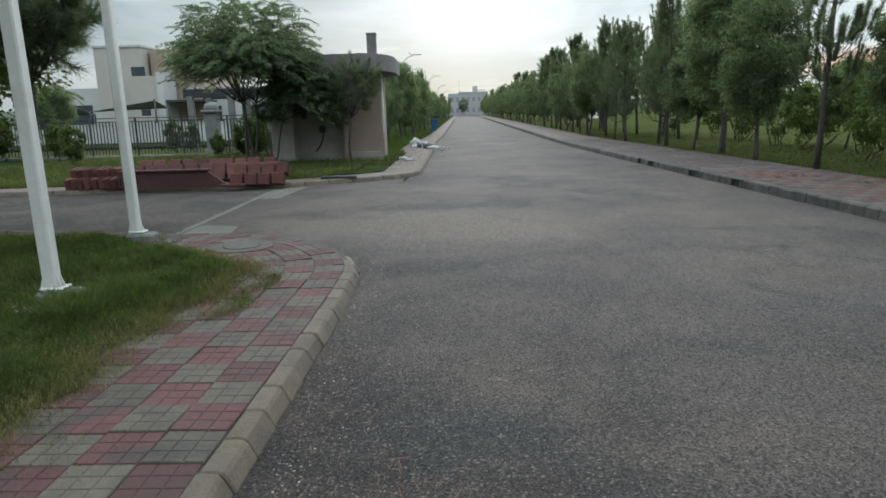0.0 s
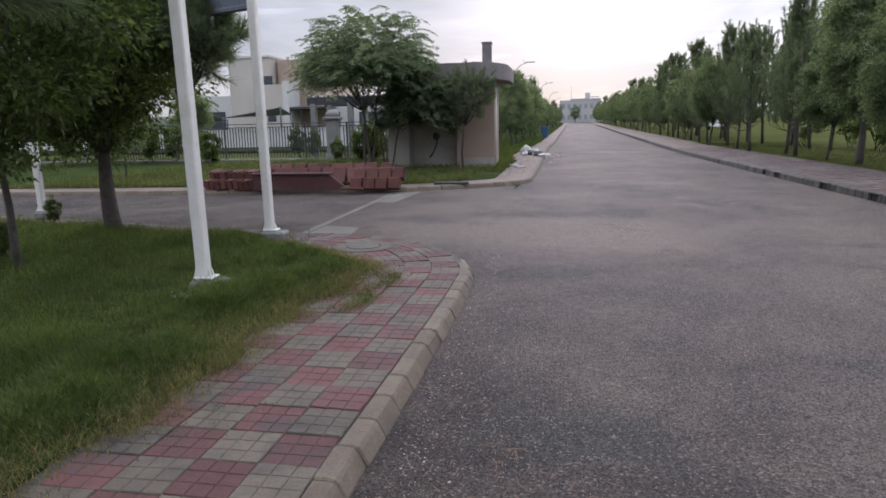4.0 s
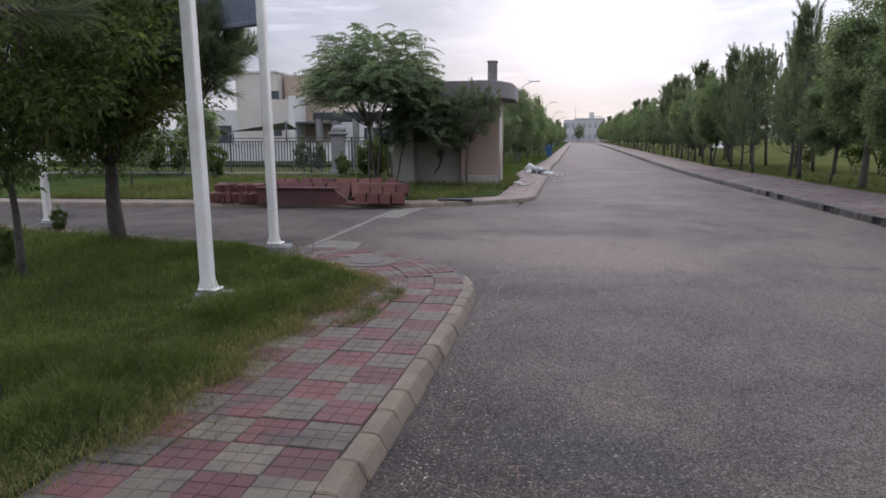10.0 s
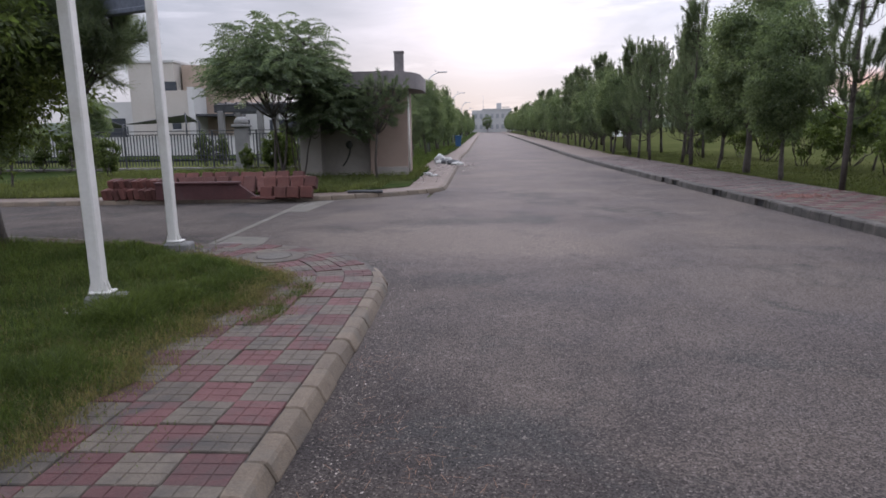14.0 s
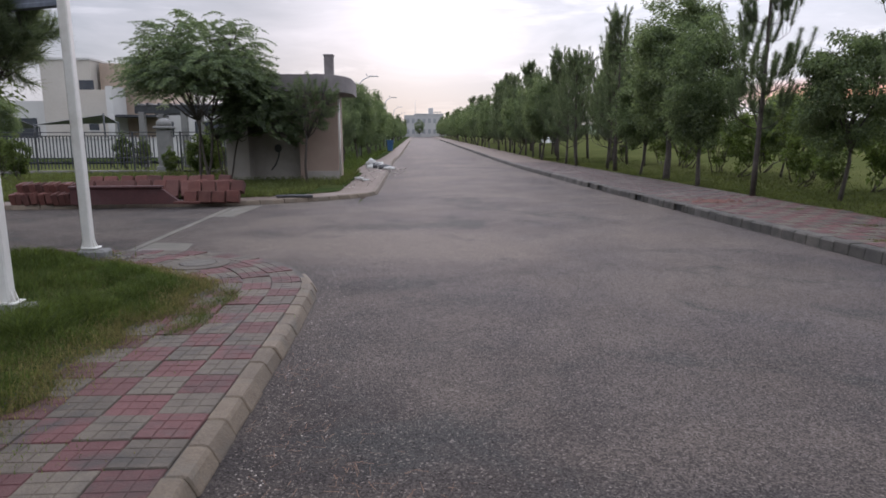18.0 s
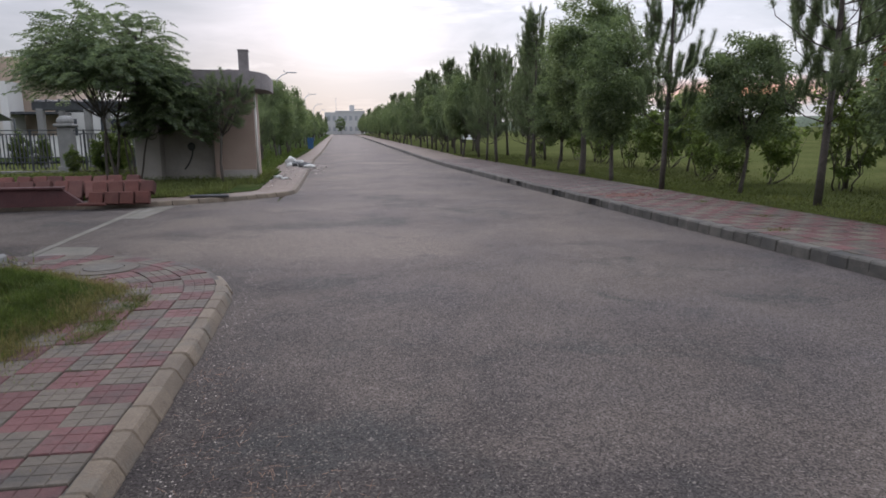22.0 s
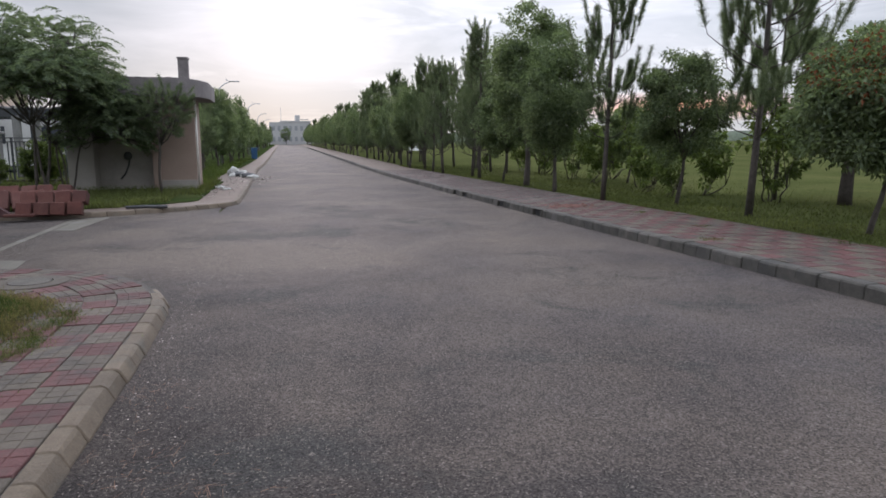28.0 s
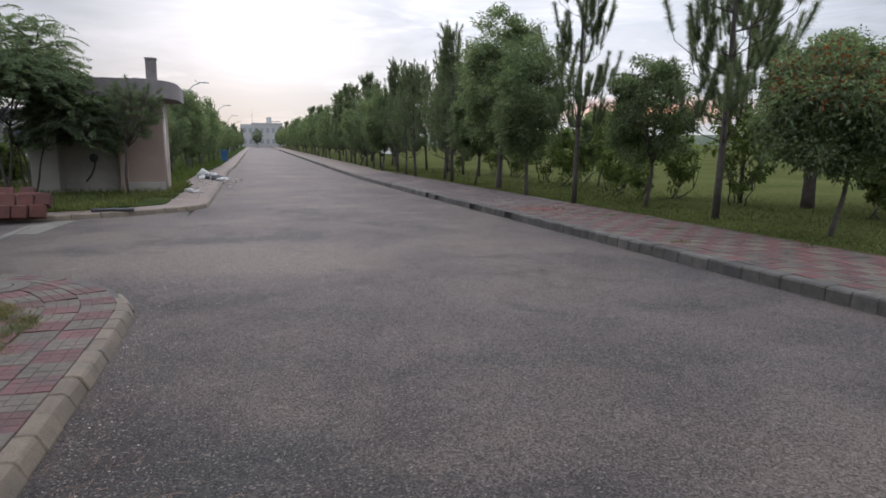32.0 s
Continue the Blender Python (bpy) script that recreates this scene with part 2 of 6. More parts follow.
def asphalt_material():
    """Worn chip-seal: light stone chips in dark binder, dusty and dark patches."""
    m = material("asphalt", (0.031, 0.0275, 0.0295), (0.063, 0.0565, 0.059), rough=0.82, scale=0.9, fine=42, fine_amount=0.6, bump=0.9, bump_scale=60, spec=0.14)
    t = m.node_tree
    b = next(n for n in t.nodes if n.type == "BSDF_PRINCIPLED")
    tc = next(n for n in t.nodes if n.type == "TEX_COORD")
    base = b.inputs["Base Color"].links[0].from_socket
    chips = t.nodes.new("ShaderNodeTexVoronoi")
    chips.inputs["Scale"].default_value = 90
    t.links.new(tc.outputs["Object"], chips.inputs["Vector"])
    tone = t.nodes.new("ShaderNodeSeparateColor")
    t.links.new(chips.outputs["Color"], tone.inputs[0])
    pick = t.nodes.new("ShaderNodeMapRange")
    pick.inputs["From Min"].default_value, pick.inputs["From Max"].default_value = 0.93, 1.0
    pick.inputs["To Max"].default_value = 0.62
    t.links.new(tone.outputs[0], pick.inputs["Value"])
    mix = t.nodes.new("ShaderNodeMixRGB")
    mix.inputs["Color2"].default_value = (0.24, 0.205, 0.18, 1)
    t.links.new(pick.outputs["Result"], mix.inputs["Fac"])
    grain = t.nodes.new("ShaderNodeTexVoronoi")
    grain.inputs["Scale"].default_value = 105
    t.links.new(tc.outputs["Object"], grain.inputs["Vector"])
    grain_tone = t.nodes.new("ShaderNodeSeparateColor")
    t.links.new(grain.outputs["Color"], grain_tone.inputs[0])
    grain_range = t.nodes.new("ShaderNodeMapRange")
    grain_range.inputs["To Min"].default_value, grain_range.inputs["To Max"].default_value = 0.42, 1.6
    t.links.new(grain_tone.outputs[1], grain_range.inputs["Value"])
    grained = t.nodes.new("ShaderNodeVectorMath")
    grained.operation = "SCALE"
    t.links.new(grain_range.outputs["Result"], grained.inputs["Scale"])
    # dust, broad and streaky, thickest at the junction, rising away from the near-left kerb
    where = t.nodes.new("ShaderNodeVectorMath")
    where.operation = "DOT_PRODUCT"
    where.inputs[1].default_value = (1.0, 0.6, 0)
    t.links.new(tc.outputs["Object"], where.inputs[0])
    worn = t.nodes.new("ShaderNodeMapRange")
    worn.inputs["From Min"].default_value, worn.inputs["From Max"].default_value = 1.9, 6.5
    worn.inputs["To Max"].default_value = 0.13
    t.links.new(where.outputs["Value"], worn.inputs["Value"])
    # base colour scaled down to a quarter towards the near-left kerb
    slanted = t.nodes.new("ShaderNodeMapRange")
    slanted.inputs["From Min"].default_value, slanted.inputs["From Max"].default_value = 0.4, 6.0
    slanted.inputs["To Min"].default_value, slanted.inputs["To Max"].default_value = 0.26, 1.0
    t.links.new(where.outputs["Value"], slanted.inputs["Value"])
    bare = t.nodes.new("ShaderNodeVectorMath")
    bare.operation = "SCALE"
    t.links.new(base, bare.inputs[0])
    t.links.new(slanted.outputs["Result"], bare.inputs["Scale"])
    dust = node(t, "ShaderNodeTexNoise", Scale=0.34, Detail=9.0, Roughness=0.66, Distortion=0.3)
    t.links.new(tc.outputs["Object"], dust.inputs["Vector"])
    dm = t.nodes.new("ShaderNodeMapRange")
    dm.inputs["From Min"].default_value, dm.inputs["From Max"].default_value = 0.37, 0.8
    dm.inputs["To Max"].default_value = 0.85
    dust_sum = t.nodes.new("ShaderNodeMath")
    dust_sum.operation = "ADD"
    t.links.new(dust.outputs["Fac"], dust_sum.inputs[0])
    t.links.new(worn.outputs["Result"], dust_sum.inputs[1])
    dusty = spots(t, tc, dust_sum.outputs["Value"], ((0.0, 9.2, 3.0, 1.7, 0.4), (-2.2, 9.9, 2.4, 1.2, 0.14), (2.6, 4.2, 2.2, 3.0, 0.06), (5.4, 6.0, 1.9, 7.0, -0.13), (-7.0, 11.8, 5.0, 3.0, 0.13), (-2.4, 12.0, 3.0, 2.6, 0.09)))
    t.links.new(dusty, dm.inputs["Value"])
    mix2 = t.nodes.new("ShaderNodeMixRGB")
    mix2.inputs["Color2"].default_value = (0.138, 0.111, 0.092, 1)
    t.links.new(dm.outputs["Result"], mix2.inputs["Fac"])
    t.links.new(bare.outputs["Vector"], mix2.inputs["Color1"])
    # oil and tyre marks
    oil = node(t, "ShaderNodeTexNoise", Scale=0.95, Detail=8.0, Roughness=0.72, Distortion=0.7)
    shift = t.nodes.new("ShaderNodeMapping")
    shift.inputs["Location"].default_value = (3.1, 1.7, 0)
    t.links.new(tc.outputs["Object"], shift.inputs["Vector"])
    t.links.new(shift.outputs["Vector"], oil.inputs["Vector"])
    om = t.nodes.new("ShaderNodeMapRange")
    om.inputs["From Min"].default_value, om.inputs["From Max"].default_value = 0.54, 0.68
    om.inputs["To Max"].default_value = 0.62
    smear = spots(t, tc, oil.outputs["Fac"], ((1.25, 11.5, 0.7, 1.1, 0.24), (0.2, 11.0, 1.7, 0.7, 0.15), (-0.8, 11.6, 1.0, 0.8, 0.16), (-1.4, 10.3, 0.9, 0.5, 0.1), (2.9, 12.6, 1.3, 1.4, 0.13),
                                               (1.6, 15.5, 1.6, 2.2, 0.12), (0.0, 3.0, 0.7, 0.6, 0.16), (1.2, 7.6, 1.0, 0.6, 0.08), (3.9, 7.0, 1.3, 1.6, 0.08)))
    t.links.new(smear, om.inputs["Value"])
    mix3 = t.nodes.new("ShaderNodeMixRGB")
    mix3.inputs["Color2"].default_value = (0.034, 0.036, 0.035, 1)
    t.links.new(om.outputs["Result"], mix3.inputs["Fac"])
    t.links.new(mix2.outputs["Color"], mix3.inputs["Color1"])
    t.links.new(mix3.outputs["Color"], grained.inputs[0])
    t.links.new(grained.outputs["Vector"], mix.inputs["Color1"])
    t.links.new(mix.outputs["Color"], b.inputs["Base Color"])
    return m


ASPHALT = asphalt_material()
CONCRETE = material("kerb_concrete", (0.09, 0.067, 0.046), (0.132, 0.101, 0.071), scale=5, fine=70, bump=0.35, spread_by="object", spread_amount=0.15, stain=(0.075, 0.07, 0.058, 0.75), stain_scale=2.5, coords="World")
PALE_CONCRETE = material("pale_concrete", (0.0890, 0.0789, 0.0634), (0.1261, 0.1115, 0.0884), scale=2, fine=60, bump=0.3, stain=(0.16, 0.15, 0.14, 0.7), stain_scale=1.5)
RED_PAVER = material("red_paver", (0.077, 0.0275, 0.0265), (0.104, 0.0415, 0.039), scale=7, fine=80, bump=0.35, spread_by="object", spread_amount=0.22, stain=(0.042, 0.037, 0.033, 0.9), stain_scale=2.6, coords="World")
GREY_PAVER = material("grey_paver", (0.071, 0.0565, 0.0425), (0.104, 0.0845, 0.0635), scale=7, fine=80, bump=0.35, spread_by="object", spread_amount=0.2, stain=(0.042, 0.037, 0.033, 0.9), stain_scale=2.6, coords="World")
RED_PAVER_FAR = material("red_paver_joined", (0.0760, 0.0406, 0.0386), (0.0984, 0.0569, 0.0528), scale=3, fine=80, bump=0.3, spread_by="island", spread_amount=0.22, stain=(0.15, 0.11, 0.10, 0.6), stain_scale=1.1)
GREY_PAVER_FAR = material("grey_paver_joined", (0.0579, 0.0503, 0.0444), (0.0810, 0.0714, 0.0637), scale=3, fine=80, bump=0.3, spread_by="island", spread_amount=0.2, stain=(0.14, 0.125, 0.11, 0.65), stain_scale=1.1)
JOINT_SOIL = material("joint_soil", (0.0385, 0.0330, 0.0275), (0.0770, 0.0660, 0.0550), scale=4, fine=50, bump=0.5)
SANDY = material("sandy_pavement", (0.098, 0.069, 0.053), (0.145, 0.106, 0.082), scale=1.3, fine=40, bump=0.4, stain=(0.16, 0.13, 0.11, 0.7), stain_scale=0.8)
SOIL = material("turf_soil", (0.02, 0.032, 0.011), (0.042, 0.058, 0.02), scale=1.2, fine=35, fine_amount=0.4, bump=0.8, bump_scale=30, stain=(0.085, 0.08, 0.035, 0.5), stain_scale=0.5, spec=0.0)
FIELD = material("field_turf", (0.048, 0.058, 0.02), (0.078, 0.085, 0.032), scale=0.25, fine=9, fine_amount=0.35, bump=0.8, bump_scale=12, stain=(0.10, 0.095, 0.04, 0.5), stain_scale=0.12, spec=0.0)
GRASS = material("grass_blades", (0.042, 0.066, 0.017), (0.1, 0.125, 0.036), scale=0.8, fine=6, bump=0, spread_by="island", spread_amount=0.4, leaf=0.45, rough=0.6, spec=0.15, stain=(0.03, 0.044, 0.013, 0.75), stain_scale=1.3)
VERGE_GRASS = material("verge_grass_blades", (0.05, 0.064, 0.021), (0.11, 0.12, 0.044), scale=0.6, fine=6, bump=0, spread_by="island", spread_amount=0.4, leaf=0.45, rough=0.6, spec=0.15)
DRY_GRASS = material("dry_grass_blades", (0.0992, 0.0896, 0.0396), (0.1674, 0.1408, 0.0726), scale=1.0, fine=6, bump=0, spread_by="island", spread_amount=0.35, leaf=0.45, rough=0.7, spec=0.15)
BARK = material("bark", (0.0360, 0.0288, 0.0230), (0.0792, 0.0648, 0.0540), scale=9, fine=45, fine_amount=0.4, bump=1.0, bump_scale=28)
PINE_NEEDLE = material("pine_needles", (0.088, 0.115, 0.078), (0.135, 0.16, 0.112), scale=1.2, fine=8, bump=0, spread_by="island", spread_amount=0.35, leaf=0.58, rough=0.55, spec=0.15)
DARK_LEAF = material("dark_leaves", (0.092, 0.124, 0.074), (0.145, 0.178, 0.108), scale=1.0, fine=8, bump=0, spread_by="island", spread_amount=0.4, leaf=0.58, rough=0.45, spec=0.15)
MID_LEAF = material("mid_green_leaves", (0.085, 0.115, 0.042), (0.13, 0.165, 0.065), scale=1.0, fine=8, bump=0, spread_by="island", spread_amount=0.4, leaf=0.58, rough=0.5, spec=0.15)
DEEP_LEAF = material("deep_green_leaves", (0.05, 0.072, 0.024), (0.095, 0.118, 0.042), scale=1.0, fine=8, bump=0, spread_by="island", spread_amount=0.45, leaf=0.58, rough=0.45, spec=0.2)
FEATHER_LEAF = material("feathery_leaves", (0.098, 0.13, 0.09), (0.148, 0.178, 0.122), scale=1.0, fine=8, bump=0, spread_by="island", spread_amount=0.35, leaf=0.58, rough=0.55, spec=0.15)
RUSTY_LEAF = material("rusty_new_leaves", (0.13, 0.045, 0.025), (0.22, 0.075, 0.035), scale=1.0, fine=8, bump=0, spread_by="island", spread_amount=0.35, leaf=0.45, rough=0.5, spec=0.15)
WHITE_PAINT = material("white_painted_steel", (0.565, 0.548, 0.512), (0.665, 0.648, 0.61), rough=0.45, scale=2, fine=30, fine_amount=0.06, bump=0.08, stain=(0.42, 0.37, 0.30, 0.45), stain_scale=1.4)
BOARD = material("signboard_back", (0.10, 0.115, 0.15), (0.15, 0.165, 0.2), rough=0.6, scale=1.5, fine=25, bump=0.1)
PLASTER = material("beige_plaster", (0.245, 0.176, 0.142), (0.33, 0.245, 0.2), scale=0.9, fine=35, fine_amount=0.12, bump=0.25, stain=(0.30, 0.22, 0.18, 0.6), stain_scale=0.6)
GREY_PLASTER = material("grey_plaster", (0.25, 0.225, 0.203), (0.35, 0.318, 0.283), scale=0.9, fine=35, fine_amount=0.12, bump=0.25, stain=(0.22, 0.20, 0.18, 0.6), stain_scale=0.7)
SLAB = material("weathered_slab", (0.1331, 0.1199, 0.1199), (0.2130, 0.1908, 0.1863), scale=1.2, fine=30, bump=0.35, stain=(0.08, 0.07, 0.068, 0.8), stain_scale=0.9)
DARK_METAL = material("dark_painted_iron", (0.028, 0.03, 0.034), (0.055, 0.058, 0.062), rough=0.5, scale=4, fine=40, bump=0.15, metal=0.3)
RED_BLOCK = material("red_concrete_block", (0.056, 0.017, 0.0125), (0.088, 0.027, 0.0195), scale=2.5, fine=45, bump=0.4, spread_by="object", spread_amount=0.3, stain=(0.1, 0.042, 0.032, 0.6), stain_scale=2.0, coords="World")
TROUGH_RED = material("dark_red_painted_concrete", (0.045, 0.015, 0.015), (0.07, 0.024, 0.023), scale=2.0, fine=40, bump=0.35, stain=(0.07, 0.04, 0.04, 0.6), stain_scale=1.5)
STONE = material("grey_stone", (0.1300, 0.1300, 0.1250), (0.1900, 0.1850, 0.1750), scale=2.5, fine=40, bump=0.3, stain=(0.15, 0.15, 0.14, 0.6), stain_scale=1.5)
VILLA_WHITE = material("villa_white_render", (0.4241, 0.4172, 0.4036), (0.4925, 0.4856, 0.4651), scale=0.3, fine=6, fine_amount=0.05, bump=0.05, stain=(0.5, 0.48, 0.45, 0.4), stain_scale=0.2)
VILLA_CREAM = material("villa_cream_render", (0.3861, 0.3557, 0.3130), (0.4493, 0.4172, 0.3730), scale=0.3, fine=6, fine_amount=0.05, bump=0.05, stain=(0.42, 0.37, 0.31, 0.4), stain_scale=0.2)
VILLA_TAN = material("villa_tan_stone", (0.3024, 0.2312, 0.1792), (0.3744, 0.2924, 0.2304), scale=0.5, fine=5, fine_amount=0.1, bump=0.1)
DARK_GLASS = material("dark_window_glass", (0.03, 0.035, 0.045), (0.05, 0.055, 0.065), rough=0.12, scale=1, fine=3, fine_amount=0.05, bump=0)
SAIL = material("shade_sail_cloth", (0.26, 0.26, 0.28), (0.36, 0.36, 0.38), scale=1, fine=20, bump=0.1)
CLOTH_WHITE = material("dirty_white_sacking", (0.34, 0.335, 0.32), (0.54, 0.53, 0.5), scale=4, fine=30, bump=0.4, stain=(0.22, 0.2, 0.18, 0.7), stain_scale=2.5)
RUBBLE = material("rubble", (0.20, 0.17, 0.15), (0.36, 0.31, 0.28), scale=4, fine=30, bump=0.5, spread_by="island", spread_amount=0.4)
BLACK_PIPE = material("black_plastic_pipe", (0.025, 0.025, 0.027), (0.05, 0.05, 0.052), rough=0.5, scale=3, fine=25, bump=0.15)
BLUE = material("blue_plastic", (0.0240, 0.0800, 0.1920), (0.0400, 0.1200, 0.2560), rough=0.5, scale=2, fine=20, fine_amount=0.1, bump=0.1)
CAR_WHITE = material("white_car_paint", (0.7, 0.7, 0.7), (0.76, 0.76, 0.76), rough=0.3, scale=1, fine=10, fine_amount=0.03, bump=0)
# black of the tyres, also the painted shade inside the drain openings
RUBBER_AND_HOLLOW = material("tyre_rubber_and_drain_hollow", (0.02, 0.02, 0.02), (0.035, 0.035, 0.035), scale=5, fine=40, bump=0.2)
GALVANISED = material("galvanised_steel", (0.38, 0.39, 0.40), (0.5, 0.51, 0.52), rough=0.45, metal=0.5, scale=2, fine=20, bump=0.05)
DARK_KERB = material("stained_kerb_concrete", (0.036, 0.033, 0.028), (0.085, 0.076, 0.064), scale=4, fine=60, bump=0.4, spread_by="object", spread_amount=0.35, stain=(0.045, 0.043, 0.04, 0.85), stain_scale=1.7, coords="World")
FAR_WOOD = material("far_trees", (0.07, 0.09, 0.06), (0.11, 0.13, 0.085), scale=0.05, fine=0.6, fine_amount=0.5, bump=1.0, bump_scale=0.8)

# ---- mesh helpers ----


def mesh_from(name, verts, faces, mat, smooth=False):
    me = bpy.data.meshes.new(name)
    me.from_pydata([tuple(v) for v in verts], [], [tuple(f) for f in faces])
    for x in (mat if isinstance(mat, (list, tuple)) else [mat]):
        me.materials.append(x)
    if smooth:
        me.polygons.foreach_set("use_smooth", [True] * len(me.polygons))
    me.update()
    return me


def tris_from(name, verts, mat, corners=3):
    """A mesh of loose triangles or quads out of an array (n, corners, 3)."""
    v = np.asarray(verts, dtype=np.float32)
    n = len(v)
    me = bpy.data.meshes.new(name)
    me.vertices.add(n * corners)
    me.vertices.foreach_set("co", v.reshape(-1))
    me.loops.add(n * corners)
    me.loops.foreach_set("vertex_index", np.arange(n * corners, dtype=np.int32))
    me.polygons.add(n)
    me.polygons.foreach_set("loop_start", np.arange(n, dtype=np.int32) * corners)
    me.materials.append(mat)
    me.update(calc_edges=True)
    return me


def part(name, me, parent, label="", m=None):
    ob = new(name, me)
    ob.parent = parent
    if m is not None:
        ob.matrix_basis = m
    return tagged(ob, label)


def empty(name, m, label, category, group="", kind=""):
    ob = new(name)
    ob.matrix_basis = m
    return tagged(ob, label, category, group, kind)


def box_mesh(name, size, mat, bevel=0.01, at=(0, 0, 0)):
    bm = bmesh.new()
    bmesh.ops.create_cube(bm, size=1)
    bmesh.ops.scale(bm, vec=size, verts=bm.verts)
    if bevel:
        bmesh.ops.bevel(bm, geom=bm.edges[:], offset=bevel, segments=1, affect="EDGES")
    bmesh.ops.translate(bm, vec=at, verts=bm.verts)
    me = bpy.data.meshes.new(name)
    bm.to_mesh(me)
    bm.free()
    me.materials.append(mat)
    return me


def tube_data(points, radii, sides=8):
    pts = [Vector(p) for p in points]
    verts, faces = [], []
    for i, p in enumerate(pts):
        d = (pts[min(i + 1, len(pts) - 1)] - pts[max(i - 1, 0)]).normalized()
        u = d.cross(Vector((0.31, 0.95, 0.05))).normalized()
        w = d.cross(u)
        for k in range(sides):
            a = 2 * math.pi * k / sides
            verts.append(p + (u * math.cos(a) + w * math.sin(a)) * radii[i])
    for i in range(len(pts) - 1):
        for k in range(sides):
            a, b = i * sides + k, i * sides + (k + 1) % sides
            faces.append((a, b, b + sides, a + sides))
    faces.append(tuple(range(sides - 1, -1, -1)))
    faces.append(tuple(range((len(pts) - 1) * sides, len(pts) * sides)))
    return verts, faces


def tubes_mesh(name, tubes, mat, sides=8):
    verts, faces = [], []
    for points, radii in tubes:
        v, f = tube_data(points, radii, sides)
        off = len(verts)
        verts += v
        faces += [tuple(i + off for i in q) for q in f]
    return mesh_from(name, verts, faces, mat, True)


def prism_mesh(name, outline, z0, z1, mat):
    """An upright prism over an outline (counter-clockwise)."""
    n = len(outline)
    verts = [(x, y, z0) for x, y in outline] + [(x, y, z1) for x, y in outline]
    faces = [tuple(range(n - 1, -1, -1)), tuple(range(n, 2 * n))]
    faces += [(i, (i + 1) % n, n + (i + 1) % n, n + i) for i in range(n)]
    return mesh_from(name, verts, faces, mat)


# ---- the plan: road along +y, side street to the left ----
ROAD_L, ROAD_R = -0.80, 5.78
KERB = 0.10
KERB_R = 0.16


def rise(y):
    """The far road climbs gently."""
    return 0.006 * max(0.0, y - 40)


def bend(y):
    """The far road swings a little to the right."""
    return 0.0275 * max(0.0, y - 30)


def arc(cx, cy, rx, ry, a0, a1, n):
    return [(cx + rx * math.cos(radians(a0 + (a1 - a0) * i / n)), cy + ry * math.sin(radians(a0 + (a1 - a0) * i / n))) for i in range(n + 1)]


NEAR_KERB = [(-0.85, -12), (-0.82, 2.6), (-0.755, 4.6)] + arc(-3.2, 6.0, 2.46, 2.62, 0, 90, 16) + [(-4.7, 8.85), (-8.0, 9.75), (-12, 10.6), (-60, 10.8)]
FAR_KERB = [(-60, 12.6), (-20, 13.9), (-8.2, 14.42), (-3.9, 14.72), (-2.95, 15.12), (-1.79, 15.75)] + arc(-1.95, 17.75, 1.45, 1.75, -62, 0, 8) + [(-0.42, 22), (-0.36, 26), (-0.2, 40)]
FAR_KERB += [(-0.3 + bend(y), y) for y in (48, 60, 80, 110, 150, 200, 236)]
RIGHT_KERB = [(ROAD_R + 0.18, -12), (ROAD_R + 0.1, 5), (ROAD_R, 14), (ROAD_R - 0.08, 20), (ROAD_R - 0.03, 30)] + [(ROAD_R + bend(y), y) for y in (40, 55, 80, 110, 150, 200, 236)]


def resample(path, step):
    out, rest = [], 0.0
    for (ax, ay), (bx, by) in zip(path, path[1:]):
        length = math.hypot(bx - ax, by - ay)
        d = rest
        while d < length:
            f = d / length
            out.append((ax + (bx - ax) * f, ay + (by - ay) * f, math.atan2(by - ay, bx - ax)))
            d += step
        rest = d - length
    return out


def offset_path(path, dist, side):
    """The path moved sideways; side +1 is to the left of its direction."""
    out = []
    for i, p in enumerate(path):
        a, b = path[max(i - 1, 0)], path[min(i + 1, len(path) - 1)]
        d = math.hypot(b[0] - a[0], b[1] - a[1])
        out.append((p[0] - side * (b[1] - a[1]) / d * dist, p[1] + side * (b[0] - a[0]) / d * dist))
    return out


def sheet(name, xs, ys, height, mat, label, category):
    verts = [(x, y, height(x, y)) for y in ys for x in xs]
    n = len(xs)
    faces = [(j * n + i, j * n + i + 1, (j + 1) * n + i + 1, (j + 1) * n + i) for j in range(len(ys) - 1) for i in range(n - 1)]
    return tagged(new(name, mesh_from(name, verts, faces, mat, True)), label, category, kind="structure")


sheet("ground", [-2500, -900, -300, -100, -40, 0, 40, 100, 300, 900, 2500], [-2000, -500, -100, -20, 0, 40, 100, 180, 260, 600, 2800],
      lambda x, y: -0.06 + rise(min(y, 260)), FIELD, "green and straw-coloured open ground reaching the horizon", "ground")

# asphalt: the main road and the side street in one level sheet
rows_y = [-30, -10, 0, 5, 10, 15, 20, 25, 30, 40, 50, 65, 80, 100, 125, 150, 180, 210, 237]
verts, faces = [], []
for y in rows_y:
    verts += [(ROAD_L - 0.1 + bend(y) + (0.3 if y > 17 else 0), y, rise(y)), (2.5 + bend(y), y, rise(y)), (ROAD_R + 0.3 + bend(y), y, rise(y))]
for j in range(len(rows_y) - 1):
    for i in range(2):
        faces.append((j * 3 + i, j * 3 + i + 1, j * 3 + i + 4, j * 3 + i + 3))
n0 = len(verts)
verts += [(-62, 6.2, 0.0), (-0.9, 6.2, 0.0), (-0.9, 10, 0), (-0.9, 17.8, 0.0), (-62, 17.8, 0.0)]
faces.append((n0, n0 + 1, n0 + 2, n0 + 3, n0 + 4))
tagged(new("road", mesh_from("road", verts, faces, ASPHALT)), "worn grey asphalt road with stone chips, dust and dark stains", "road", kind="structure")

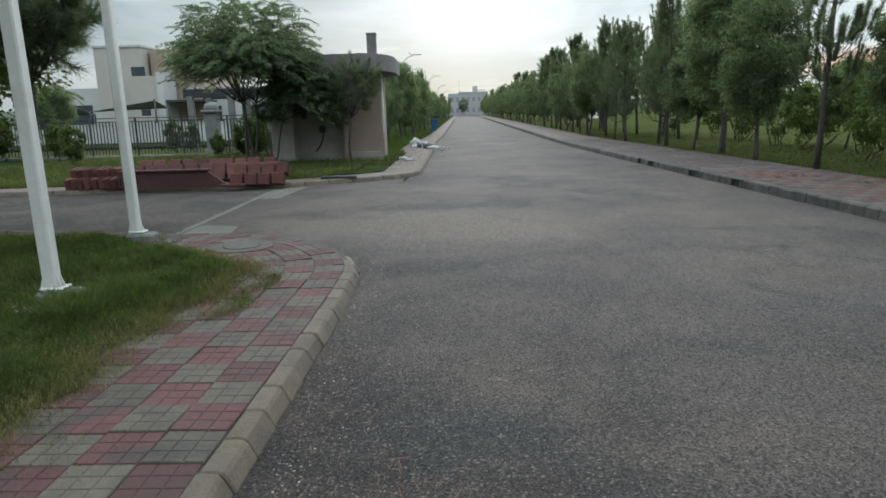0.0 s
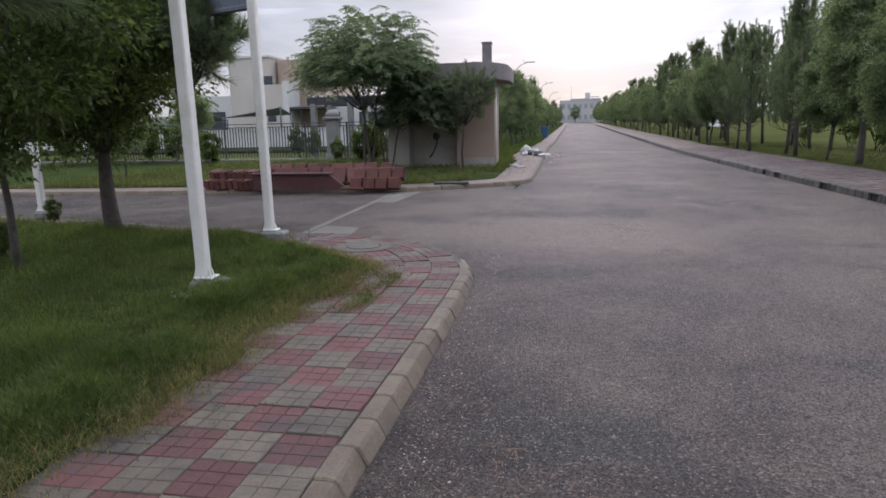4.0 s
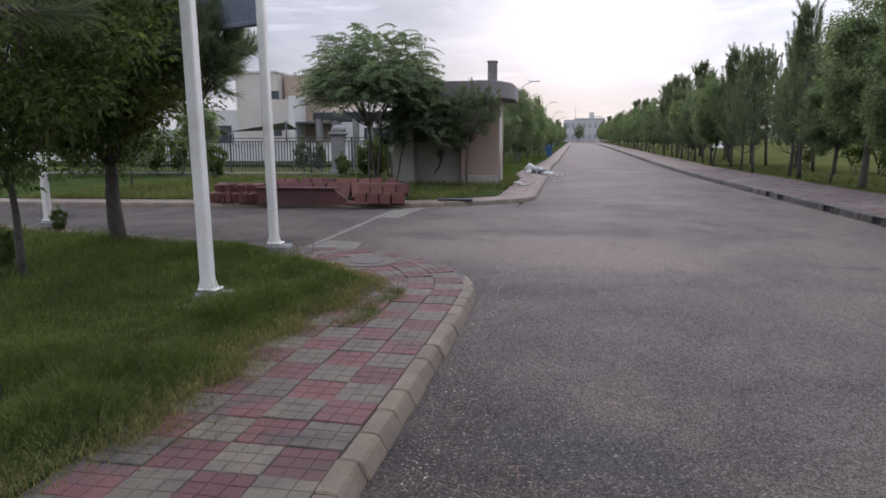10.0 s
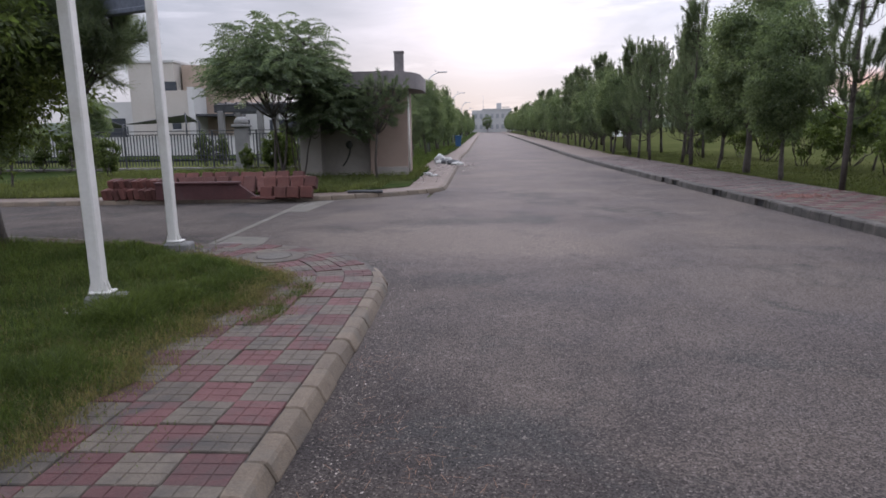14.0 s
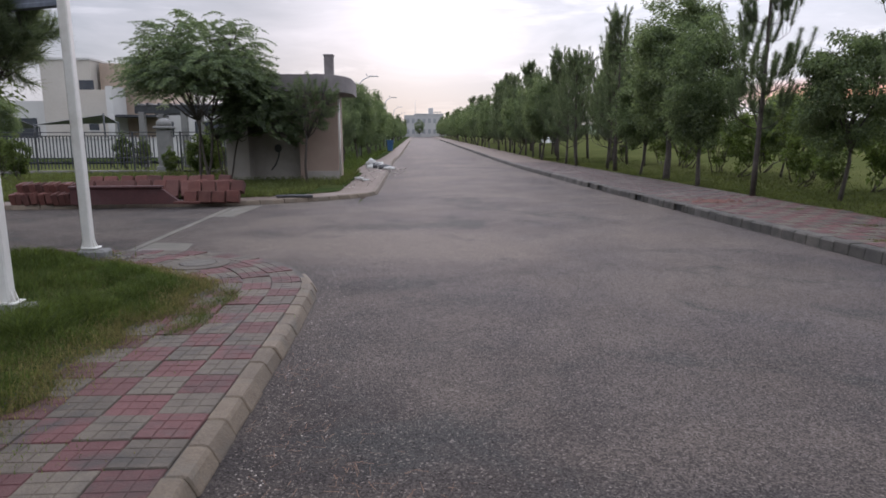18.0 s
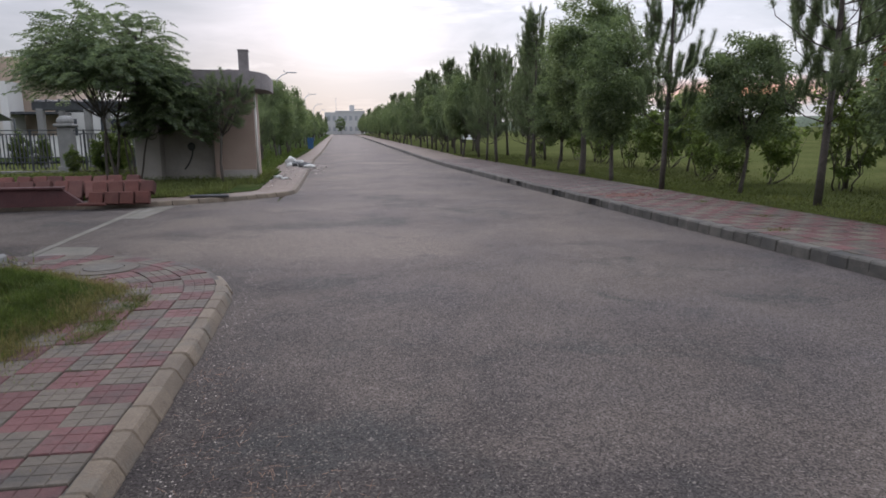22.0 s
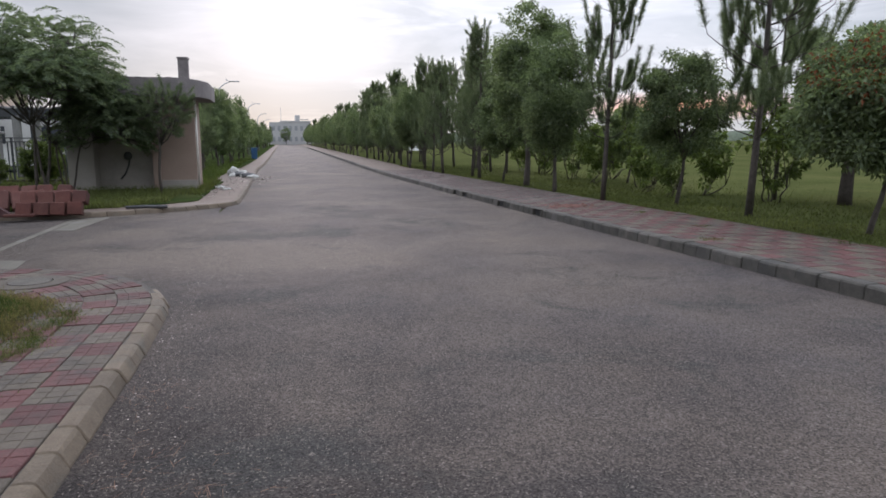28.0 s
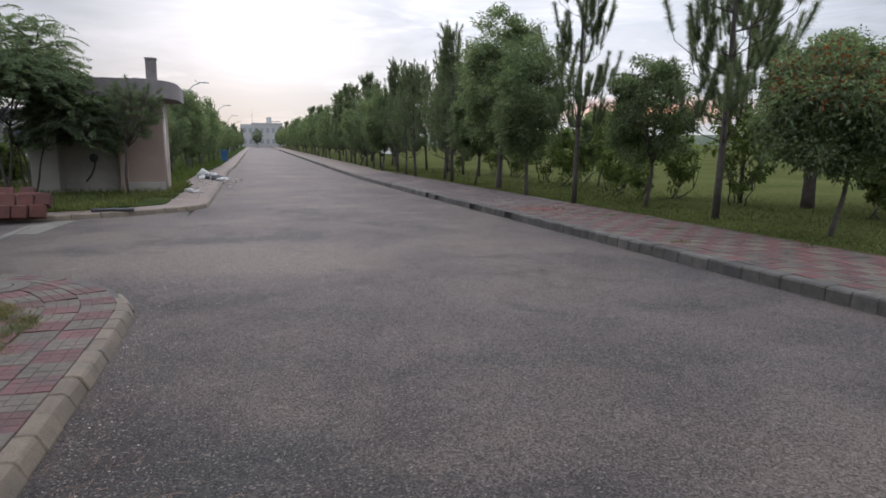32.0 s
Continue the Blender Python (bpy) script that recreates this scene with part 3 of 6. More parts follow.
# ---- raised ground: lawns, verges and pavement beds ----


def bed(name, outline, z, mat, label, category):
    """A raised sheet with side faces over an outline."""
    return tagged(new(name, prism_mesh(name, outline, -0.05, z, mat)), label, category, kind="structure")


near_in = offset_path(NEAR_KERB, 0.1, 1)
bed("lawn_near", [(-2.2, -12), (-2.2, 4.3), (-2.05, 5.2), (-2.15, 6.6), (-2.7, 7.3), (-3.4, 7.75), (-4.6, 8.2), (-8.0, 9.2), (-12, 10.0), (-60, 10.1), (-60, -12)], KERB + 0.012, SOIL, "dark green uncut lawn with dry edges beside the pavement", "lawn")
pavement_near = bed("pavement_near", near_in + [(-60, -12)], KERB - 0.013, JOINT_SOIL, "red and grey block pavement curving round the corner", "pavement")
far_in = offset_path(FAR_KERB, 0.1, 1)
far_grass = offset_path(FAR_KERB, 1.02, 1)
pavement_far = tagged(new("pavement_far", mesh_from("pavement_far",
    [(x, y, KERB - 0.01 + rise(y)) for x, y in far_in] + [(x - (0.5 if y > 16 else 0.2), y + (0.4 if y < 16 else 0), KERB - 0.01 + rise(y)) for x, y in far_grass],
    [(i + 1, i, len(far_in) + i, len(far_in) + i + 1) for i in range(len(far_in) - 1)], SANDY)), "sandy worn pavement on the far side of the side street", "pavement", kind="structure")


flat = [p for p in far_grass if p[1] <= 40]
bed("lawn_far", flat + [(-60, 40)], KERB + 0.012, SOIL, "green lawn in front of the guard house and fence", "lawn")
far_strip = [p for p in far_grass if p[1] >= 39]
verts, faces = [], []
for x, y in far_strip:
    verts += [(x - w, y, KERB + 0.012 + rise(y)) for w in (0.0, 1.0, 5.0, 20.0, 60.0)]
for i in range(len(far_strip) - 1):
    faces += [(i * 5 + k + 5, i * 5 + k, i * 5 + k + 1, i * 5 + k + 6) for k in range(4)]
tagged(new("lawn_roadside", mesh_from("lawn_roadside", verts, faces, SOIL, True)), "grass strip along the far roadside", "lawn", kind="structure")

right_in = offset_path(RIGHT_KERB, 0.1, -1)
right_out = offset_path(RIGHT_KERB, 2.45, -1)
pavement_right = tagged(new("pavement_right", mesh_from("pavement_right",
    [(x, y, KERB_R - 0.012 + rise(y)) for x, y in right_in] + [(x + 0.3, y, KERB_R - 0.012 + rise(y)) for x, y in right_out],
    [(i, i + 1, len(right_in) + i + 1, len(right_in) + i) for i in range(len(right_in) - 1)], SANDY)), "pink and grey block pavement along the tree belt", "pavement", kind="structure")
verge_x = [0.0, 0.6, 1.5, 3, 5, 8, 14, 25, 45, 90, 200]
verge_y = [-12, -4, 2, 5, 8, 11, 14, 17, 20, 24, 28, 33, 40, 50, 65, 85, 110, 150, 200, 260]
verts, faces = [], []
for y in verge_y:
    for w in verge_x:
        x = ROAD_R + 2.42 + bend(y) + w
        verts.append((x, y, KERB_R + 0.005 + rise(y) + 0.05 * noise.noise((x * 0.4, y * 0.4, 3)) * min(1, w) + 0.008 * max(0, w - 10)))
for j in range(len(verge_y) - 1):
    for i in range(len(verge_x) - 1):
        a = j * len(verge_x) + i
        faces.append((a, a + 1, a + 1 + len(verge_x), a + len(verge_x)))
tagged(new("verge_right", mesh_from("verge_right", verts, faces, FIELD, True)), "grassy verge and open green field behind the tree belt", "lawn", kind="structure")

# concrete strip and slabs across the mouth of the side street
for name, outline in (("concrete_strip", [(-3.68, 8.95), (-3.58, 8.95), (-3.55, 14.55), (-3.69, 14.6)]),
                      ("concrete_slab", [(-3.55, 8.95), (-2.85, 8.8), (-2.95, 9.55), (-3.55, 9.7)]),
                      ("concrete_slab", [(-3.53, 12.8), (-3.17, 12.7), (-3.02, 14.85), (-3.53, 14.65)])):
    tagged(new(name, prism_mesh(name, outline, -0.04, 0.006, PALE_CONCRETE)), "pale concrete crossing strip let into the asphalt", "concrete strip", kind="structure")

# ---- trees ----


def rng(seed):
    return np.random.RandomState(seed)


def leaf_quads(centres, directions, length, width, r, droop=0.0):
    """Rhombic leaves, bent a little, at the centres, pointing along the directions."""
    n = len(centres)
    d = directions / np.linalg.norm(directions, axis=1)[:, None]
    side = np.cross(d, r.normal(size=(n, 3)))
    side /= np.linalg.norm(side, axis=1)[:, None] + 1e-9
    ln = length * r.uniform(0.7, 1.25, (n, 1))
    wd = width * r.uniform(0.7, 1.2, (n, 1))
    tip = centres + d * ln
    tip[:, 2] -= droop * ln[:, 0]
    mid = centres + d * ln * 0.45
    return np.stack([centres, mid + side * wd / 2, tip, mid - side * wd / 2], 1)


def unit(n, r):
    v = r.normal(size=(n, 3))
    return v / np.linalg.norm(v, axis=1)[:, None]


def bent(p0, p1, r, wiggle, steps=5):
    p0, p1 = np.array(p0, float), np.array(p1, float)
    out = []
    bow, sway = r.normal(size=3) * wiggle * 1.3, r.normal(size=3) * wiggle * 0.6
    for i in range(steps + 1):
        f = i / steps
        out.append(p0 + (p1 - p0) * f + bow * math.sin(math.pi * f) + sway * math.sin(2 * math.pi * f) + r.normal(size=3) * wiggle * 0.12 * math.sin(math.pi * f))
    return out


def needle_brush(a, b, count, length, width, r):
    """Needles round a shoot from a to b, swept towards its tip."""
    a, b = np.array(a, float), np.array(b, float)
    axis = (b - a) / (np.linalg.norm(b - a) + 1e-9)
    f = r.uniform(0, 1, (count, 1))
    base = a + (b - a) * f
    d = unit(count, r) * 0.85 + axis * 0.75
    d /= np.linalg.norm(d, axis=1)[:, None]
    side = np.cross(d, unit(count, r))
    side /= np.linalg.norm(side, axis=1)[:, None] + 1e-9
    ln = length * r.uniform(0.7, 1.1, (count, 1))
    return np.stack([base - side * width / 2, base + side * width / 2, base + d * ln], 1)


def make_pine(seed, height, base, radius, spread, needles, needle_len=0.22, trunk_lean=0.03, dense=1.0, width=0.014, open_form=False):
    """A young long-needled pine: whorls of limbs that turn up at their ends, each a brush of needles."""
    r = rng(seed)
    lean = r.normal(size=2) * trunk_lean * height
    axis = bent((0, 0, -0.05), (lean[0], lean[1], height * 0.96), r, (0.022 if open_form else 0.05) * height / 5, 8)
    tubes = [(axis, [radius * (1 - 0.85 * i / 8) for i in range(9)])]
    brushes = []
    whorls = max(4, int((height - base) / (0.48 if open_form else 0.42) * dense))
    for k in range(whorls):
        f = (base + (height - base) * (k + 0.3 * r.rand()) / whorls) / height
        i = min(7, int(f * 8))
        root = axis[i] + (axis[i + 1] - axis[i]) * (f * 8 - i)
        top = (f - base / height) / (1 - base / height)
        reach = spread * (1 - 0.72 * top) * (0.6 + 0.4 * min(1, 3 * top + 0.5))
        for j in range(r.randint(3, 6) if open_form else r.randint(3, 6)):
            a = r.rand() * 6.283
            ln = reach * r.uniform(0.6, 1.1)
            out = np.array([math.cos(a), math.sin(a), 0])
            p1 = root + out * ln * 0.6 + np.array([0, 0, ln * 0.12])
            p2 = root + out * ln + np.array([0, 0, ln * r.uniform(0.55, 0.95)])
            if open_form:
                p1 = root + out * ln * 0.85 + np.array([0, 0, ln * r.uniform(0.3, 0.55)])
                rise_by = r.uniform(0.45, 0.8) * (0.7 + 0.35 * spread)
                p2 = p1 + out * ln * 0.2 + np.array([0, 0, rise_by])
            limb = [root, (root + p1) / 2 + r.normal(size=3) * 0.02 - np.array([0, 0, 0.07 * ln if open_form else 0.0]), p1, p2]
            rr = radius * (0.19 if open_form else 0.3) * (1 - 0.6 * top)
            tubes.append((limb, [rr, rr * 0.8, rr * 0.55, rr * 0.25]))
            if not open_form:
                brushes.append((root * 0.45 + p1 * 0.55, p1))
            if open_form:
                brushes.append((p1 * 0.85 + p2 * 0.15, p2 + (p2 - p1) * 0.12))
                for _ in range(r.randint(1, 4)):
                    q = root + (p1 - root) * r.uniform(0.4, 0.95)
                    e = q + out * r.uniform(-0.05, 0.2) + np.array([r.normal() * 0.13, r.normal() * 0.13, rise_by * r.uniform(0.6, 0.95)])
                    tubes.append(([q, q * 0.6 + e * 0.4 + out * 0.03, e], [rr * 0.45, rr * 0.34, rr * 0.2]))
                    brushes.append((q * 0.6 + e * 0.4, e + (e - q) * 0.12))
                continue
            brushes.append((p1, p2 + (p2 - p1) * 0.35))
            for _ in range(r.randint(1, 4)):
                f2 = r.uniform(0.35, 1.0)
                q = root + (p1 - root) * f2
                e = q + (out * 0.5 + r.normal(size=3) * 0.45 + np.array([0, 0, 0.65])) * ln * 0.4
                tubes.append(([q, (q + e) / 2, e], [rr * 0.4, rr * 0.3, rr * 0.18]))
                brushes.append((q * 0.4 + e * 0.6, e + (e - q) * 0.25))
    brushes.append((axis[7], axis[8] + np.array([0, 0, height * 0.04])))
    per = max(20, needles // len(brushes))
    quads = np.concatenate([needle_brush(a, b, per, needle_len, width, r) for a, b in brushes])
    return tubes_mesh("pine_trunk", tubes, BARK, 7), tris_from("pine_crown", quads, PINE_NEEDLE, 3)


def make_fuzzy(seed, height, base, radius, spread, needles, needle_len=0.16, width=0.008, shift=0.0):
    """A small pine with a round soft head: short shoots all through an egg-shaped crown."""
    r = rng(seed)
    fork = np.array([0.02, 0, base])
    tubes = [(bent((0, 0, -0.05), fork, r, 0.02, 5), [radius * (1 - 0.06 * i) for i in range(6)])]
    mid = np.array([shift, 0, (base + height) / 2 + 0.05])
    half = np.array([spread, spread, (height - base) / 2])
    tips, shoots = [], []
    for j in range(9):
        e = mid + unit(1, r)[0] * half * 0.55
        limb = bent(fork - np.array([0, 0, 0.15 * r.rand()]), e, r, 0.04, 4)
        tubes.append((limb, [radius * 0.5 * (1 - 0.2 * i) for i in range(5)]))
        tips += limb[1:]
    while len(shoots) < 170:
        d = unit(1, r)[0]
        p = mid + d * half * r.uniform(0.2, 1.0) ** 0.5 * (1 + 0.2 * noise.noise(Vector(d * 2 + seed)))
        way = d * 0.5 + np.array([0, 0, 0.6]) + r.normal(size=3) * 0.25
        shoots.append((p, p + way / np.linalg.norm(way) * r.uniform(0.12, 0.26)))
        root = min(tips, key=lambda q: np.linalg.norm(q - p))
        tubes.append(([root, (root + p) / 2 - np.array([0, 0, 0.03]), p], [0.011, 0.009, 0.006]))
    quads = np.concatenate([needle_brush(a, b, needles // 170, needle_len, width, r) for a, b in shoots])
    return tubes_mesh("pine_trunk", tubes, BARK, 6), tris_from("pine_crown", quads, PINE_NEEDLE, 3)


def make_broadleaf(seed, height, base, radius, spread, leaves, leaf=0.1, mat=None, stems=1, top_mat=None, flat=1.0, lean=0.04, clumps=60, puff=0.27, exact=True):
    """A small broad-leaved tree: forked limbs and many clumps of leaves, ragged outline."""
    r = rng(seed)
    tubes, tips = [], []
    for s in range(stems):
        foot = np.array([0, 0, -0.05]) + (r.normal(size=3) * [0.12, 0.12, 0] if stems > 1 else 0)
        fork = np.array([r.normal() * lean * height, r.normal() * lean * height, base])
        if stems > 1:
            fork[:2] += r.normal(size=2) * 0.25
        tubes.append((bent(foot, fork, r, 0.012 if stems == 1 else 0.03, 5), [radius * (1.12 - 0.09 * i) for i in range(6)]))
        for j in range(7 if stems == 1 else 4):
            a = r.rand() * 6.283
            e = fork + np.array([math.cos(a) * spread * r.uniform(0.3, 0.75), math.sin(a) * spread * r.uniform(0.3, 0.75), (height - base) * r.uniform(0.3, 0.85)])
            limb = bent(fork, e, r, 0.06 * spread, 4)
            tubes.append((limb, [radius * 0.6, radius * 0.45, radius * 0.33, radius * 0.22, radius * 0.1]))
            tips += [limb[2], limb[3], limb[4]]
    mid = np.array([0, 0, (height + base) / 2 + 0.05 * height])
    half = np.array([spread, spread, (height - base) / 2 * 1.08])
    centres = []
    while len(centres) < clumps:
        p = unit(1, r)[0] * r.uniform(0.25, 1.0) ** 0.5
        lump = 1 + 0.28 * noise.noise(Vector(p * 2.1 + seed))
        p = mid + p * half * lump * [1, 1, flat]
        if p[2] > base * 0.8:
            centres.append(p)
    for p in centres[: clumps // 2]:
        t = min(tips, key=lambda q: np.linalg.norm(q - p))
        tubes.append(([t, (t + p) / 2 + r.normal(size=3) * 0.05, p], [radius * 0.16, radius * 0.11, radius * 0.05]))
    per = leaves // clumps
    size = spread * puff
    pos, way, hi = [], [], []
    for p in centres:
        off = unit(per, r) * (r.uniform(0.1, 1.0, (per, 1)) ** 0.6) * size * r.uniform(0.7, 1.35) * [1, 1, 0.75]
        pos.append(p + off)
        way.append(off / size + r.normal(size=(per, 3)) * 0.5 + [0, 0, 0.05])
        hi.append(np.full(per, p[2]))
    pos, way, hi = np.concatenate(pos), np.concatenate(way), np.concatenate(hi)
    if exact:
        top, foot, wide = np.percentile(pos[:, 2], 99.7), np.percentile(pos[:, 2], 0.5), np.percentile(np.hypot(pos[:, 0], pos[:, 1]), 96)
        pos[:, 2] = foot + (pos[:, 2] - foot) * (height - foot) / (top - foot)
        pos[:, :2] *= spread / wide
    quads = leaf_quads(pos, way, leaf, leaf * 0.5, r, 0.25)
    trunk = tubes_mesh("tree_trunk", tubes, BARK, 7)
    if top_mat is None:
        return trunk, tris_from("tree_crown", quads, mat or DARK_LEAF, 4), None
    pick = (hi > base + (height - base) * 0.72) & (r.rand(len(hi)) < 0.2)
    return trunk, tris_from("tree_crown", quads[~pick], mat or DARK_LEAF, 4), tris_from("tree_new_leaves", quads[pick], top_mat, 4)


def make_feather(seed, height, base, radius, spread, sprays, leaf=0.1, low=-0.25, shift=0.0):
    """A wide domed tree of feathery sprays that arch outwards and droop at their ends."""
    r = rng(seed)
    tubes, pos, way, tips = [], [], [], []
    for s in range(3):
        foot = np.array([r.normal() * 0.15, r.normal() * 0.15, -0.05])
        a0 = s * 2.1 + 0.5
        fork = foot + np.array([math.cos(a0) * 0.35, math.sin(a0) * 0.35, base])
        tubes.append((bent(foot, fork, r, 0.05, 5), [radius * (1 - 0.06 * i) for i in range(6)]))
        for j in range(8):
            a = a0 + r.normal() * 1.1
            e = fork + np.array([math.cos(a) * spread * r.uniform(0.2, 0.7), math.sin(a) * spread * r.uniform(0.2, 0.7), (height - base) * r.uniform(0.1, 0.8)])
            limb = bent(fork, e, r, 0.1, 5)
            tubes.append((limb, [radius * 0.5 * (1 - 0.17 * i) for i in range(6)]))
            tips += limb[2:]
    mid = np.array([shift, 0, base + (height - base) * 0.30])
    for k in range(sprays):
        d = unit(1, r)[0]
        if d[2] < low:
            d[2] = -d[2] * 0.5
        lump = 1 + 0.25 * noise.noise(Vector(d * 1.9 + seed))
        p = mid + d * np.array([spread * 0.8, spread * 0.8, (height - base) * 0.62]) * r.uniform(0.2, 1.0) ** 0.55 * lump
        b = math.atan2(d[1], d[0]) + r.normal() * 0.5
        ln = spread * r.uniform(0.2, 0.36)
        lift = r.uniform(0.1, 0.45) + 0.35 * max(0, d[2])
        roll = r.normal() * 0.35
        root = min(tips, key=lambda q: np.linalg.norm(q - p))
        if k % 3 == 0:
            tubes.append(([root, (root + p) / 2, p], [0.014, 0.01, 0.006]))
        for i in range(16):
            f = (i + 0.5) / 16
            q = p + np.array([math.cos(b) * ln * f, math.sin(b) * ln * f, ln * (lift * f - 0.55 * f * f)])
            for sd in (-1, 1):
                for rep in range(2):
                    pos.append(q + r.normal(size=3) * 0.014)
                    way.append((math.cos(b + sd * 1.05) + r.normal() * 0.1, math.sin(b + sd * 1.05) + r.normal() * 0.1, sd * roll - 0.12 + r.normal() * 0.12))
    quads = leaf_quads(np.array(pos), np.array(way), leaf * 1.15, leaf * 0.3, r, 0.15)
    return tubes_mesh("tree_trunk", tubes, BARK, 6), tris_from("tree_crown", quads, FEATHER_LEAF, 4)


def plant(name, meshes, x, y, z, label, category, group="", turn=0.0, size=1.0):
    ob = empty(name, pose(x, y, z, 0, 0, turn) @ Matrix.Scale(size, 4), label, category, group)
    part("trunk", meshes[0], ob)
    part("crown", meshes[1], ob)
    if len(meshes) > 2 and meshes[2] is not None:
        part("new_leaves", meshes[2], ob, "rust-red new leaves")
    return ob


PINE_LABEL = "young long-needled pine with upturned limbs beside the pavement"
pine_tall = make_pine(11, 6.6, 1.5, 0.068, 1.2, 90000, 0.135, trunk_lean=0.004, dense=1.25, width=0.007, open_form=True)
pine_tall2 = make_pine(12, 7.6, 1.55, 0.075, 1.6, 120000, 0.155, trunk_lean=0.004, dense=1.2, width=0.007, open_form=True)
pine_mid = make_pine(13, 5.6, 1.1, 0.08, 1.3, 40000, 0.15, dense=1.4, width=0.011, open_form=True)
pine_mid2 = make_pine(14, 5.4, 1.0, 0.075, 1.25, 40000, 0.15, dense=1.4, width=0.011, open_form=True)
pine_far = make_pine(15, 5.7, 0.75, 0.08, 1.15, 12000, 0.24, dense=1.5, width=0.026, open_form=True)
pine_far2 = make_pine(16, 5.4, 0.7, 0.075, 1.05, 12000, 0.24, dense=1.6, width=0.026, open_form=True)
dense_tree = make_broadleaf(21, 5.35, 1.25, 0.1, 1.2, 42000, 0.085, DARK_LEAF, clumps=190, puff=0.3)
round_tree = make_broadleaf(22, 3.9, 1.2, 0.055, 1.15, 24000, 0.09, DARK_LEAF, clumps=110, puff=0.3)
mid_tree = make_broadleaf(23, 5.0, 1.15, 0.075, 1.2, 32000, 0.088, DARK_LEAF, clumps=140, puff=0.3)
thick_tree = make_broadleaf(28, 3.95, 1.7, 0.145, 1.3, 26000, 0.1, DARK_LEAF, clumps=110, lean=0.01)
round_far = make_broadleaf(25, 4.1, 0.75, 0.06, 1.2, 6000, 0.15, DARK_LEAF, clumps=80)
mid_far = make_broadleaf(26, 5.1, 0.75, 0.075, 1.4, 7000, 0.16, DARK_LEAF, clumps=95)
dense_far = make_broadleaf(27, 5.7, 0.75, 0.08, 1.45, 8000, 0.16, DARK_LEAF, clumps=100)
rusty_tree = make_broadleaf(24, 2.85, 0.95, 0.045, 1.15, 30000, 0.085, DARK_LEAF, stems=1, top_mat=RUSTY_LEAF, clumps=140, puff=0.3)
shrub = make_broadleaf(31, 2.0, 0.3, 0.02, 0.6, 1500, 0.15, MID_LEAF, stems=3, clumps=34)
shrub2 = make_broadleaf(32, 2.5, 0.4, 0.022, 0.8, 1900, 0.155, MID_LEAF, stems=4, clumps=38)
dark_shrub = make_broadleaf(33, 1.8, 0.25, 0.02, 0.42, 3600, 0.09, DEEP_LEAF, stems=3, clumps=60)

BELT = "trees of the belt along the pavement"
plant("pine_tree", pine_tall, 8.2, 14.4, KERB_R, PINE_LABEL, "tree", BELT, 0)
plant("pine_tree", pine_tall2, 9.1, 10.4, KERB_R, "tall long-needled pine with an open crown and curved trunk foot", "tree", BELT, 40)
plant("broadleaf_tree", dense_tree, 8.45, 19.9, KERB_R, "dense dark green egg-shaped tree in the belt", "tree", BELT, 0, 1.06)
plant("broadleaf_tree", mid_tree, 8.25, 17.3, KERB_R, "dark green broad-leaved tree with a slim trunk", "tree", BELT, 70, 0.88)
plant("pine_tree", pine_mid, 8.35, 24.5, KERB_R, PINE_LABEL, "tree", BELT, 120)
plant("broadleaf_tree", round_tree, 8.55, 22.4, KERB_R, "small dark round-headed tree in the belt", "tree", BELT, 30, 0.85)
plant("broadleaf_tree", round_tree, 9.31, 12.99, KERB_R, "dark round-headed tree with a slim trunk in the grass", "tree", BELT, 0, 0.86)
plant("broadleaf_tree", rusty_tree, 9.1, 7.8, KERB_R, "bushy dark tree with rust-red new leaves on top", "tree", BELT, 0, 1.0)
plant("broadleaf_tree", thick_tree, 12.98, 11.89, KERB_R, "dark broad-leaved tree with a thick trunk on the field", "tree", BELT, 200)
plant("pine_tree", pine_tall2, 12.4, 13.4, KERB_R, PINE_LABEL, "tree", BELT, 160, 0.8)
plant("pine_tree", pine_mid, 15.6, 9.6, KERB_R, PINE_LABEL, "tree", BELT, 250, 0.9)
plant("broadleaf_tree", mid_tree, 12.6, 9.0, KERB_R, "dark bushy tree behind the belt", "tree", BELT, 90, 0.72)
plant("broadleaf_tree", round_tree, 15.4, 11.6, KERB_R, "dark bushy tree behind the belt", "tree", BELT, 250, 0.9)
plant("broadleaf_tree", round_tree, 12.6, 20.6, KERB_R, "dark bushy tree behind the belt", "tree", BELT, 10, 0.7)
r = rng(5)
y = 26.5
k = 0
near_kinds = (pine_mid2, pine_mid, pine_mid2, pine_mid, mid_tree, pine_mid)
far_kinds = (pine_far2, pine_far, mid_far, pine_far2, pine_far, pine_far2)
end_kinds = (mid_far, dense_far, pine_far, mid_far, dense_far, round_far)
while y < 215:
    kinds = near_kinds if y < 42 else far_kinds if y < 78 else end_kinds
    for lane in range(2):
        meshes = kinds[(k + lane * 2) % 6] if lane == 0 else kinds[r.randint(6)]
        pine = len(meshes) == 2
        x = 8.3 + bend(y) + lane * r.uniform(2.0, 3.6) + r.uniform(-0.25, 0.35)
        plant("pine_tree" if pine else "broadleaf_tree", meshes, x, y + r.uniform(-0.6, 0.6) + lane * 1.2, KERB_R + rise(y),
              PINE_LABEL if pine else "dark green broad-leaved tree in the belt", "tree", BELT, r.uniform(0, 360), r.uniform(0.82, 1.05))
    k += 1
    y += 2.6 if y < 60 else 4.2 if y < 110 else 6.5
